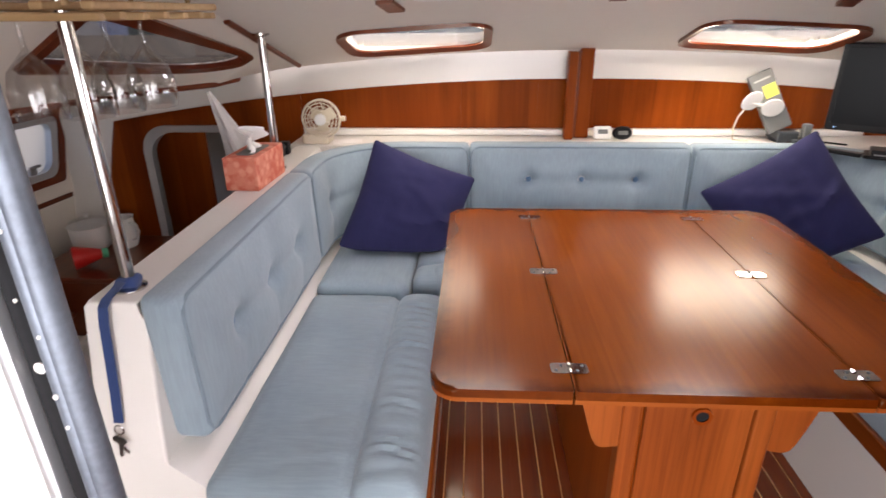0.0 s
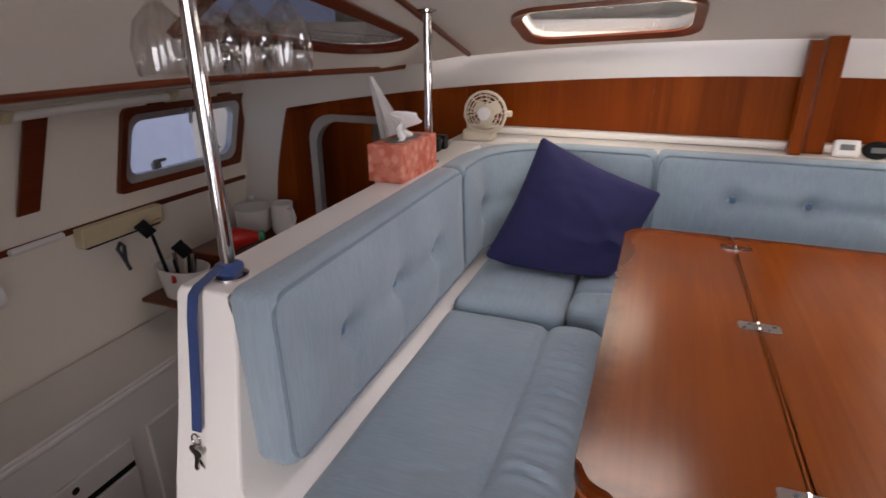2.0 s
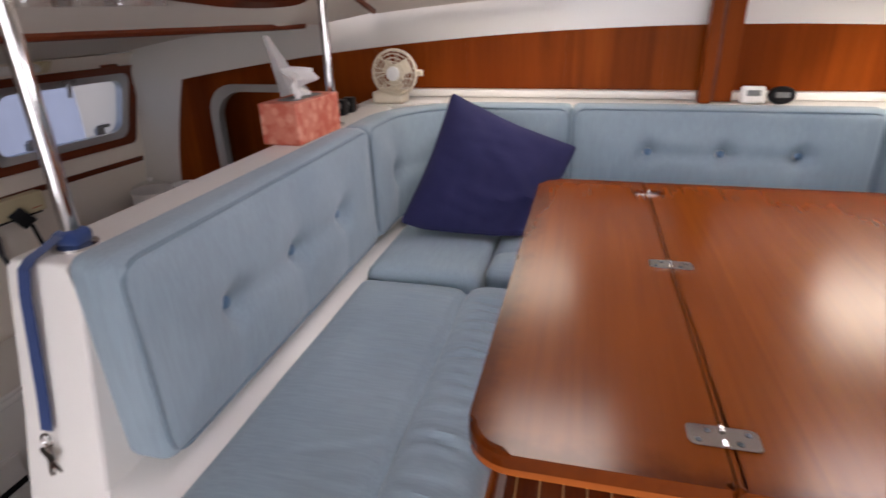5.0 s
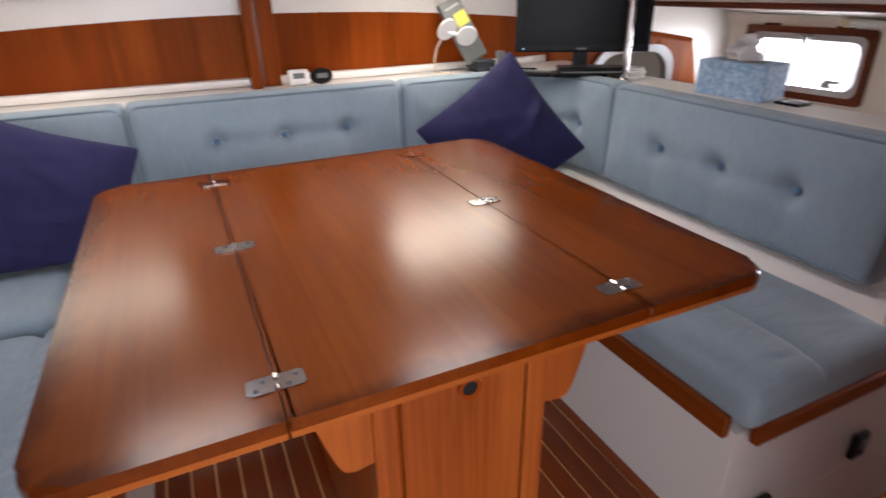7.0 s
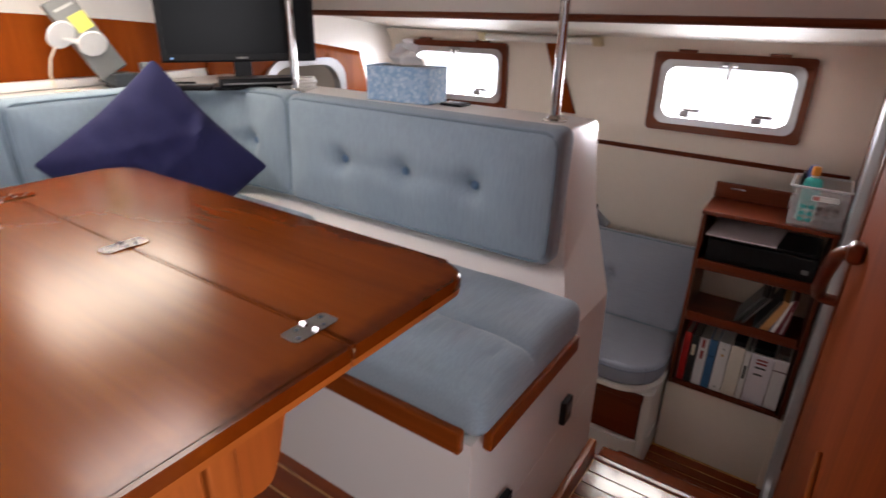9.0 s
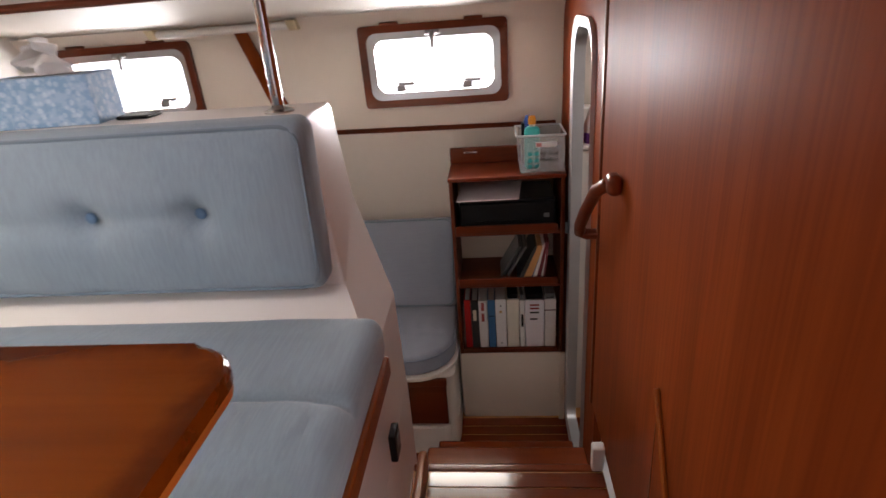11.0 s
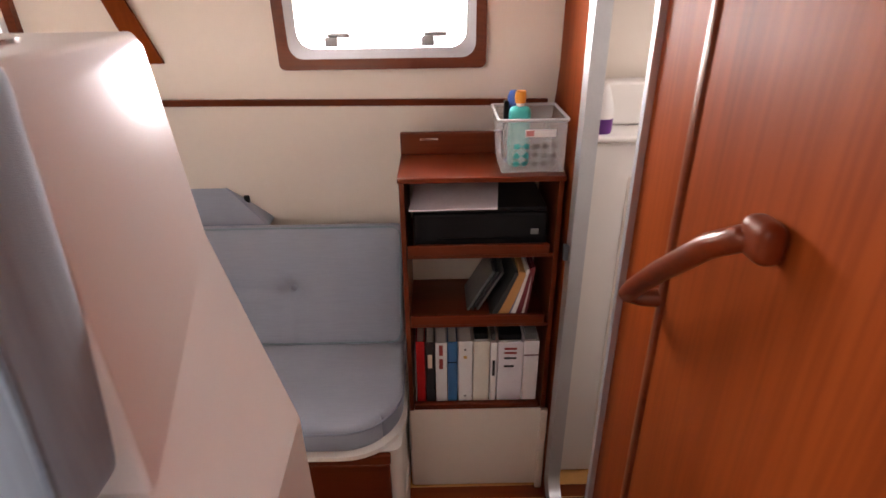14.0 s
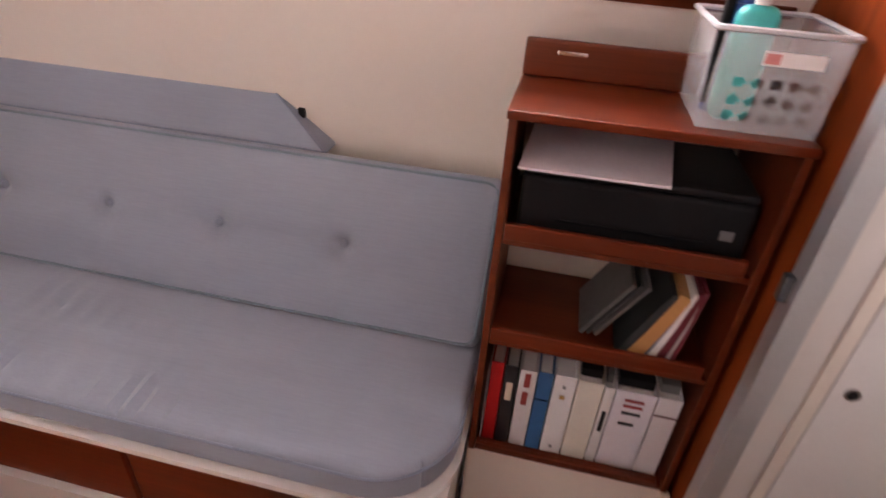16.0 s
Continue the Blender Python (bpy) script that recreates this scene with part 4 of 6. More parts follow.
def seat_cushion(name, lo, hi, seam, axis_, label, mat_, ribs=True, flip=1):
    """Seat cushion with a seam that parts a rolled front edge from the flat seat."""
    th = thing(name, label, "cushion", (lo[0], lo[1], lo[2]), "settee seat cushions")
    k = 0 if axis_ == "y" else 1
    rng = random.Random(int(abs(lo[0]) * 1000))
    creases = []
    a0 = lo[1 - k] + 0.06
    while ribs and a0 < hi[1 - k] - 0.08:
        creases.append((a0, rng.uniform(0.003, 0.011), rng.uniform(-1.5, 2.0), rng.uniform(0.008, 0.014)))
        a0 += rng.uniform(0.022, 0.055)

    def shape(p):
        p = Vector(p)
        top = (p.z - lo[2]) / (hi[2] - lo[2])
        if top > 0.5:
            f = (top - 0.5) * 2
            e = min(p.x - lo[0], hi[0] - p.x, p.y - lo[1], hi[1] - p.y)
            p.z += 0.014 * f * min(1, max(0, e) / 0.10)
            c, a = p[k], p[1 - k]
            p.z -= 0.016 * f * dent(c - seam, 0.010) + 0.006 * f * dent(c - seam, 0.03)
            roll = (c - seam) * flip
            if roll > 0:
                p.z += 0.012 * f * math.sin(min(1, roll / 0.17) * math.pi)
            for a0, depth, bow, wide in creases:
                line = a - a0 - bow * (roll - 0.08) ** 2 - 0.006 * math.sin(roll * 30 + a0 * 40)
                reach = dent(roll - 0.085, 0.055) if roll > 0 else 0.35 * dent(roll + 0.06, 0.10)
                p.z += f * reach * depth * (0.7 * dent(line - wide, wide) - dent(line, wide))
            p.z += 0.003 * f * noise.noise(Vector((p.x * 6, p.y * 6, 0)))
        return p

    bm = block(B(), lo, hi, 0.035, 0.0095, shape)
    part("cover", bm, mat_, th)
    return th


seat_cushion("seat_cushion", (-0.545, 0.672, 0.346), (-0.062, 1.585, 0.452), -0.225, "y", "pale blue seat cushion with a rolled front edge", BLUE_X)
seat_cushion("seat_cushion", (1.088, 0.65, 0.346), (1.590, 1.585, 0.452), 1.31, "y", "pale blue seat cushion with a rolled front edge", BLUE_X, True, -1)
seat_cushion("seat_cushion", (-0.540, 1.59, 0.346), (-0.195, 2.21, 0.475), 3.00, "x", "pale blue corner seat cushion", BLUE, False)
seat_cushion("seat_cushion", (1.245, 1.59, 0.346), (1.588, 2.21, 0.475), 3.00, "x", "pale blue corner seat cushion", BLUE, False)
seat_cushion("seat_cushion", (-0.190, 1.64, 0.346), (1.24, 2.21, 0.470), 1.80, "x", "pale blue seat cushion across the saloon", BLUE_X, True, -1)


# ---- pillows ----
def pillow(label, m, size, seed):
    def shape(p):
        u, w = p.x / size * 2, p.z / size * 2
        r = max(abs(u), abs(w))
        k = 1 - 0.055 * (1 - min(1, abs(u)) ** 1.5) * abs(w) ** 3 - 0.055 * (1 - min(1, abs(w)) ** 1.5) * abs(u) ** 3
        puff = (max(0, 1 - abs(u) ** 2.4) * max(0, 1 - abs(w) ** 2.4)) ** 0.55
        t = p.y / 0.08
        y = t * (0.006 + 0.075 * puff)
        y += puff * 0.012 * noise.noise(Vector((u * 2.2, w * 2.2, seed))) + puff * 0.006 * noise.noise(Vector((u * 6, w * 3, seed + 4)))
        # creases pulled in from one side, and smaller ones near the foot
        y -= 0.018 * puff * dent(w + 0.12 - 0.22 * (u - 0.2) + 0.06 * math.sin(u * 6 + seed), 0.09) * min(1, max(0, u + 0.5))
        y -= 0.013 * puff * dent(w + 0.42 - 0.5 * u + 0.05 * math.sin(u * 7), 0.09) * min(1, max(0, u + 0.3))
        y -= 0.008 * puff * dent(w - 0.35 + 0.6 * u, 0.10)
        y += 0.004 * puff * noise.noise(Vector((u * 3, w * 13, seed + 9)))
        q = m @ Vector((p.x * k, y, p.z * k))
        low = 0.487 + 0.05 * (0.02 + t * 0.02)
        if q.z < low + 0.03:
            q.z = low + 0.03 * math.exp((q.z - low - 0.03) / 0.08)
        return q
    bm = block(B(), (-size / 2, -0.08, -size / 2), (size / 2, 0.08, size / 2), 0.012, 0.014, shape)
    return solo("pillow", bm, NAVY, label, "pillow", "navy pillows")


pillow("dark navy square cotton pillow leaning in the settee corner", pose(-0.228, 1.95, 0.640, -20, 24, 12), 0.448, 1.0)
pillow("dark navy square cotton pillow leaning in the settee corner", pose(1.268, 1.95, 0.650, -20, -37, -14), 0.462, 5.0)

# ---- table ----
TX0, TX1, TY0, TY1, TZ = -0.045, 1.042, 0.655, 1.695, 0.7425
tab = thing("saloon_table", "varnished teak folding table on a boxed pedestal", "table", (0.5, 1.17, 0))


def leaf(x0, x1, rs, name):
    def layer(inset, z0, z1, bev):
        grow = lambda r: tuple(max(0.002, q - inset) for q in (r if isinstance(r, tuple) else (r,) * 4))
        bm = B()
        ins0, ins1 = (inset if x0 < 0 else 0), (inset if x1 > 1 else 0)
        prism(bm, rr(x0 + ins0, x1 - ins1, TY0 + inset, TY1 - inset, grow(rs), 8), lambda x, y, h: (x, y, h), z0, z1)
        edges = [e for e in bm.edges if e.verts[0].co.z > z1 - 1e-5 and e.verts[1].co.z > z1 - 1e-5]
        bmesh.ops.bevel(bm, geom=edges, offset=bev, segments=3, profile=0.5, affect="EDGES")
        return bm
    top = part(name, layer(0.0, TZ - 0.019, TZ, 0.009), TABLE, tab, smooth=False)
    part("lipping", layer(0.002, TZ - 0.030, TZ - 0.0192, 0.001), EDGE, top, "lighter teak edge lipping")
    return top


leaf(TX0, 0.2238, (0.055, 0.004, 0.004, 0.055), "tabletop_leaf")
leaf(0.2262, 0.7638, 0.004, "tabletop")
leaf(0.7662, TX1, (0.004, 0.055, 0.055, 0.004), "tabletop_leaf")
PX0, PX1, PY = 0.343, 0.646, 0.735
PED = wood("pedestal_teak", (0.15, 0.030, 0.005), (0.255, 0.056, 0.009), (0.34, 0.088, 0.016), "z", 0.38, 0.15, 1.0, False, 0.3, (0, 0.09, 0.7))
part("pedestal", block(B(), (PX0 + 0.012, PY + 0.012, 0.0), (PX1 - 0.012, 1.58, TZ - 0.031), 0.004, 0.3), TEAK, tab)
for x in (PX0, PX1 - 0.04):
    part("corner_post", block(B(), (x, PY, 0.0), (x + 0.04, PY + 0.04, TZ - 0.0305), 0.005, 0.3), PED, tab)
part("top_rail", block(B(), (PX0 + 0.041, PY + 0.003, TZ - 0.058), (PX1 - 0.041, PY + 0.0118, TZ - 0.0305), 0.002, 0.3), PED, tab)
door = part("pedestal_door", block(B(), (PX0 + 0.045, PY + 0.001, 0.335), (PX1 - 0.045, PY + 0.0115, TZ - 0.062), 0.003, 0.2), PED, tab)
door2 = part("pedestal_door", block(B(), (PX0 + 0.045, PY + 0.001, 0.03), (PX1 - 0.045, PY + 0.0115, 0.330), 0.003, 0.2), PED, tab)
for z, dd in ((0.631, door), (0.30, door2)):
    part("finger_hole_rim", lathe(B(), ((0.013, 0), (0.021, 0), (0.020, 0.004), (0.013, 0.004)), None, 20, Matrix.Translation((0.50, PY + 0.0005, z)) @ pose(0, 0, 0, 90)), TEAK, dd)
    part("finger_hole", cyl(B(), (0.50, PY + 0.0006, z), (0.50, PY - 0.0008, z), 0.0135), BLACK, dd)


def bracket(x_in, x_out, y):
    """Curved knee that carries a leaf."""
    n = 10
    pts = [(x_in, TZ - 0.031), (x_in, TZ - 0.198)]
    s = 1 if x_out > x_in else -1
    pts += [(x_in + s * 0.030, TZ - 0.203)]
    for i in range(n + 1):
        a = i / n
        pts.append((x_in + s * (0.040 + (abs(x_out - x_in) - 0.045) * a), TZ - 0.200 + 0.158 * (a * a * (3 - 2 * a))))
    pts += [(x_out, TZ - 0.035), (x_out, TZ - 0.031)]
    return prism(B(), pts, lambda x, z, h: (x, y + h, z), 0, 0.025)


for y in (PY + 0.004, 1.54):
    part("leaf_bracket", bracket(PX0 - 0.0005, 0.232, y), PED, tab)
    part("leaf_bracket", bracket(PX1 + 0.0005, 0.757, y), PED, tab)


def hinge(x, y):
    hg = part("hinge", B(), STEEL, tab)
    bm = B()
    pts = rr(x - 0.036, x + 0.036, y - 0.0165, y + 0.0165, 0.007, 3)
    prism(bm, pts, lambda a, b, h: (a, b, TZ + h), 0.0004, 0.0022)
    part("plate", bm, STEEL, hg)
    bm = B()
    for d in (-0.0115, 0.0115):
        cyl(bm, (x, y + d - 0.0045, TZ + 0.0022), (x, y + d + 0.0045, TZ + 0.0022), 0.0032, None, 8)
    part("knuckle", bm, STEEL, hg)
    for dx, dy in ((-0.026, -0.008), (-0.015, 0.008), (0.026, 0.008), (0.015, -0.008)):
        part("screw", cyl(B(), (x + dx, y + dy, TZ + 0.002), (x + dx, y + dy, TZ + 0.0028), 0.0036, None, 8), DARKALU, hg)


for y in (0.727, 1.17, 1.602):
    hinge(0.225, y), hinge(0.765, y)


# ---- poles ----
def pole(x, y):
    p = thing("grab_pole", "polished stainless steel pole from settee back to ceiling", "pole", (x, y, 0.834), "stainless grab poles")
    top = roof_z(min(max(x, ROOF_L), ROOF_R), y)
    if x < ROOF_L or x > ROOF_R:
        out = abs((ROOF_L if x < 0 else ROOF_R) - x) / (MID + DECK_OUT - ROOF_R)
        top = top + (DECK_Z - top) * out
    part("shaft", cyl(B(), (x, y, 0.836), (x, y, top), 0.0135, None, 24), STEEL, p)
    part("base_flange", lathe(B(), ((0.001, 0), (0.034, 0), (0.034, 0.004), (0.02, 0.008), (0.0145, 0.016), (0.0136, 0.016)), (x, y, 0.8345)), STEEL, p)
    part("top_flange", lathe(B(), ((0.0136, -0.012), (0.03, -0.006), (0.03, 0), (0.001, 0)), (x, y, top - 0.002)), STEEL, p)


for x, y in ((-0.712, 0.86), (-0.725, 1.88), (1.845, 0.89), (1.762, 1.86)):
    pole(x, y)


# ---- saloon things ----
def slab(lo, hi, r=0.004, m=None, step=0.2):
    return block(B(), lo, hi, r, step, (lambda p: m @ Vector(p)) if m else None)


# post in front of the forward panel
t = thing("mast_post", "pair of varnished teak boards standing on the ledge", "post", (0.5, 2.42, 0.843))
part("front_board", slab((0.446, 2.385, 0.8435), (0.484, 2.44, 1.226), 0.003), TEAK, t)
part("rear_board", slab((0.503, 2.43, 0.8435), (0.562, 2.508, 1.238), 0.003), TEAK, t)
part("cleat", slab((0.4845, 2.43, 0.8435), (0.5025, 2.48, 1.22), 0.002), TRIM, t)


def tissue_box(m, lx, ly, hz_, mat_, label):
    t = thing("tissue_box", label, "tissue box", m.translation)
    part("carton", slab((-lx / 2, -ly / 2, 0), (lx / 2, ly / 2, hz_), 0.003, m), mat_, t)
    part("opening", prism(B(), rr(-lx * 0.28, lx * 0.28, -ly * 0.34, ly * 0.34, 0.025), lambda a, b, h: m @ Vector((a, b, hz_ + h)), 0.0003, 0.0012), GREY, t)

    def crumple(u, v):
        w = (1 - v) * 0.55 + 0.45
        x = (u - 0.5) * lx * 0.9 * w + 0.012 * noise.noise(Vector((u * 4, v * 4, lx * 30)))
        y = (0.02 * math.sin(u * 9 + v * 2) + 0.035 * noise.noise(Vector((u * 3, v * 3, 8 + lx * 40)))) * (0.6 + v)
        z = hz_ + 0.001 + v * (0.085 - 0.05 * abs(u - 0.45))
        return m @ Vector((y, x * 1.2, z))
    bm = B()
    n = 14
    g = [[bm.verts.new(crumple(i / n, j / n)) for j in range(n + 1)] for i in range(n + 1)]
    for i in range(n):
        for j in range(n):
            bm.faces.new((g[i][j], g[i + 1][j], g[i + 1][j + 1], g[i][j + 1]))
    ob = part("tissue", bm, PAPER, t, "crumpled white paper tissue")
    sm = ob.modifiers.new("thickness", "SOLIDIFY")
    sm.thickness = 0.001
    return t


tissue_box(pose(-0.740, 1.705, 0.8345, 0, 0, -2), 0.115, 0.255, 0.112, patterned("coral_floral_card", (0.62, 0.13, 0.075), (0.80, 0.36, 0.25), 30), "coral red floral tissue box with a tissue pulled up")
tissue_box(pose(1.880, 1.445, 0.8345, 0, 0, 5), 0.115, 0.245, 0.112, patterned("blue_floral_card", (0.22, 0.38, 0.58), (0.52, 0.64, 0.74), 60), "blue floral tissue box with a tissue pulled up")
solo("phone", slab((1.865, 1.22, 0.8345), (1.93, 1.30, 0.843), 0.003), BLACK, "small flat black phone on the settee back", "phone")

# desk fan on the corner ledge
fc = Vector((-0.645, 2.30, 0.955))
t = thing("desk_fan", "small ivory plastic desk fan on the corner ledge", "fan", (fc.x, fc.y, 0.8425))
bm = B()
for k, r in enumerate((0.083, 0.070, 0.056, 0.042)):
    tube(bm, [(fc.x + r * math.cos(a * math.tau / 36), fc.y - 0.045 + 0.018 * (r / 0.083) ** 2, fc.z + r * math.sin(a * math.tau / 36)) for a in range(36)], 0.0025 if k else 0.005, 6, True)
for k in range(12):
    a = k * math.tau / 12
    tube(bm, [(fc.x + 0.025 * math.cos(a), fc.y - 0.046, fc.z + 0.025 * math.sin(a)), (fc.x + 0.083 * math.cos(a + 0.25), fc.y - 0.026, fc.z + 0.083 * math.sin(a + 0.25))], 0.0018, 5)
part("grille", bm, CREAM, t)
part("badge", lathe(B(), ((0.0, 0.0), (0.027, 0.0), (0.024, 0.008), (0.0, 0.010)), None, 24, Matrix.Translation((fc.x, fc.y - 0.042, fc.z)) @ pose(0, 0, 0, 90)), WHITE, t)
part("hoop", lathe(B(), ((0.084, 0.0), (0.087, 0.0), (0.087, 0.014), (0.084, 0.014), (0.084, 0.0)), None, 30, Matrix.Translation((fc.x, fc.y - 0.028, fc.z)) @ pose(0, 0, 0, -90)), CREAM, t)
part("motor", lathe(B(), ((0.0, 0.0), (0.03, 0.0), (0.032, 0.03), (0.022, 0.05), (0.0, 0.052)), None, 24, Matrix.Translation((fc.x, fc.y - 0.012, fc.z)) @ pose(0, 0, 0, -90)), CREAM, t)
bm = B()
for k in range(8):
    a = k * math.tau / 8
    tube(bm, [(fc.x + 0.03 * math.cos(a), fc.y + 0.01, fc.z + 0.03 * math.sin(a)), (fc.x + 0.085 * math.cos(a), fc.y - 0.018, fc.z + 0.085 * math.sin(a))], 0.002, 5)
part("rear_grille", bm, CREAM, t)
for k in range(3):
    a = radians(90 + 120 * k)
    m4 = Matrix.Translation((fc.x, fc.y - 0.022, fc.z)) @ Matrix.Rotation(a, 4, "Y") @ pose(0, 0, 0, 0, 0, 25)
    part("blade", block(B(), (0.012, -0.002, -0.025), (0.062, 0.002, 0.025), 0.002, 0.03, lambda p: m4 @ Vector(p)), CREAM, t)
part("knob", cyl(B(), (fc.x + 0.086, fc.y - 0.01, fc.z), (fc.x + 0.104, fc.y - 0.01, fc.z), 0.012), CREAM, t)
part("neck", tube(B(), [(fc.x - 0.07, fc.y + 0.02, 0.88), (fc.x - 0.04, fc.y + 0.03, 0.89), (fc.x, fc.y + 0.02, 0.895)], 0.010, 10), CREAM, t)
part("foot", slab((fc.x - 0.095, fc.y - 0.03, 0.8425), (fc.x + 0.03, fc.y + 0.06, 0.888), 0.012, None, 0.04), CREAM, t)
solo("paper_sheet", prism(B(), [(-0.60, 2.275), (-0.47, 2.30), (-0.49, 2.38), (-0.62, 2.36)], lambda x, y, h: (x, y, 0.8425 + h), 0, 0.002), PAPER, "folded white paper lying on the ledge", "paper")
for x, y in ((-0.775, 2.06), (-0.77, 2.12)):
    t = thing("small_speaker", "small black gadget on the settee back", "gadget", (x, y, 0.8345))
    part("case", slab((x - 0.02, y - 0.02, 0.8345), (x + 0.02, y + 0.02, 0.888), 0.006, None, 0.05), BLACK, t)
    part("dial", cyl(B(), (x, y - 0.021, 0.868), (x, y - 0.026, 0.868), 0.011), GREY, t)

# gadgets on the forward ledge
t = thing("carbon_monoxide_alarm", "small white plastic alarm leaning on the ledge lip", "alarm", (0.622, 2.40, 0.8425))
part("case", slab((-0.04, -0.012, -0.03), (0.04, 0.012, 0.03), 0.010, pose(0.622, 2.405, 0.8725, -14), 0.04), WHITE, t)
part("display", slab((-0.022, -0.0145, -0.006), (0.022, -0.0125, 0.014), 0.001, pose(0.622, 2.405, 0.8725, -14)), GREY, t)
t = thing("alarm_clock", "small round black clock on the ledge", "clock", (0.712, 2.40, 0.8425))
part("case", lathe(B(), ((0, -0.014), (0.034, -0.014), (0.040, -0.006), (0.040, 0.006), (0.034, 0.014), (0, 0.014)), None, 24, pose(0.712, 2.405, 0.872, 80) @ Matrix.Diagonal((1.12, 0.75, 1, 1))), BLACK, t)
part("face", slab((0.690, 2.386, 0.866), (0.734, 2.390, 0.884), 0.001), GREY, t)

# router tilted against the panel, with two white lamps
m4 = pose(1.336, 2.405, 1.012, -12, 0, -4) @ pose(0, 0, 0, 0, -26, 0)
t = thing("wifi_router", "flat grey router with a yellow label tilted on the ledge", "router", (1.343, 2.40, 0.8425))
part("case", slab((-0.052, -0.013, -0.135), (0.052, 0.013, 0.135), 0.006, m4, 0.06), GREY, t)
part("label", slab((-0.012, -0.0145, 0.015), (0.045, -0.0132, 0.072), 0.0005, m4), plain("yellow_label", (0.62, 0.60, 0.10), 0.5), t)
part("name_bar", slab((-0.035, -0.0145, 0.098), (0.035, -0.0132, 0.106), 0.0005, m4), plain("pale_grey_print", (0.4, 0.4, 0.38), 0.5), t)
part("foot", slab((1.37, 2.33, 0.8425), (1.46, 2.42, 0.892), 0.006), DARKALU, t)
t = thing("clip_lamp", "white plastic clip lamp with two round heads", "lamp", (1.28, 2.37, 0.8425))
for i, (x, z, r) in enumerate(((1.240, 1.022, 0.047), (1.332, 0.992, 0.045))):
    part("lamp_head", lathe(B(), ((0, 0.02), (0.02, 0.018), (r, 0.0), (r * 0.96, -0.004), (0, -0.006)), None, 24, pose(x, 2.355, z, -62, 20 if i else -25, 0)), WHITE, t)
part("arm", tube(B(), [(1.240, 2.36, 1.012), (1.29, 2.372, 1.0), (1.332, 2.36, 0.985)], 0.008, 8), WHITE, t)
part("cable", tube(B(), [(1.225, 2.365, 0.995), (1.20, 2.37, 0.95), (1.192, 2.38, 0.90), (1.20, 2.385, 0.848), (1.26, 2.36, 0.846)], 0.0035, 6), CREAM, t)
solo("black_cable", tube(B(), [(1.34, 2.38, 0.872), (1.37, 2.345, 0.849), (1.42, 2.33, 0.8465), (1.50, 2.35, 0.8465), (1.58, 2.33, 0.8465), (1.64, 2.28, 0.8465)], 0.004, 6), BLACK, "loose black cable on the ledge", "cable")
t = thing("phone_holder", "small dark grey phone cradle on the ledge", "holder", (1.49, 2.33, 0.8425))
part("base", slab((1.43, 2.30, 0.8425), (1.55, 2.38, 0.862), 0.006), DARKALU, t)
part("arm", slab((1.475, 2.33, 0.8625), (1.51, 2.36, 0.925), 0.006), GREY, t)

# television on the corner ledge
m4 = Matrix.Translation((1.685, 2.04, 0)) @ Matrix.Rotation(math.atan2(1.90 - 2.18, 1.90 - 1.47), 4, "Z")
t = thing("television", "black flat-screen television on the corner ledge", "television", (1.685, 2.04, 0.8425))
part("casing", slab((-0.262, -0.012, 0.935), (0.262, 0.03, 1.268), 0.006, m4, 0.15), BLACK, t)
part("screen", slab((-0.245, -0.0135, 0.962), (0.245, -0.0122, 1.252), 0.0005, m4, 0.3), SCREEN, t)
part("badge", slab((-0.02, -0.0138, 0.945), (0.02, -0.0124, 0.952), 0.0005, m4), GREY, t)
part("power_light", slab((-0.232, -0.0138, 0.946), (-0.226, -0.0124, 0.950), 0.0005, m4), glow("standby_blue", (0.3, 0.6, 1.0), 1.5), t)
part("neck", slab((-0.03, 0.0, 0.855), (0.03, 0.025, 0.94), 0.004, m4), BLACK, t)
part("foot", slab((-0.11, -0.06, 0.8428), (0.11, 0.07, 0.8555), 0.006, m4, 0.1), BLACK, t)
t = thing("media_box", "flat black media box below the television", "media box", (1.74, 1.96, 0.8345))
part("case", slab((-0.13, -0.05, 0.0), (0.13, 0.05, 0.028), 0.004, pose(1.70, 1.99, 0.8565, 0, 0, -30)), BLACK, t)
part("front_strip", slab((-0.12, -0.0525, 0.008), (0.12, -0.0505, 0.014), 0.0005, pose(1.70, 1.99, 0.8565, 0, 0, -30)), GREY, t)
solo("remote_control", slab((-0.08, -0.02, 0), (0.08, 0.02, 0.016), 0.005, pose(1.52, 2.13, 0.8430, 0, 0, -50)), BLACK, "black remote control on the ledge", "remote control")
t = thing("cable_coil", "white cable coiled round the foot of the pole", "cable", (1.83, 1.93, 0.8345))
for k, (r, z) in enumerate(((0.062, 0.841), (0.058, 0.852), (0.064, 0.862), (0.056, 0.871))):
    part("loop", tube(B(), [(1.845 + r * math.cos(a * math.tau / 28) + 0.003 * math.sin(3 * a), 1.935 + r * math.sin(a * math.tau / 28), z + 0.002 * math.sin(a * 0.9 + k)) for a in range(28)], 0.0062, 7, True), WHITE, t)

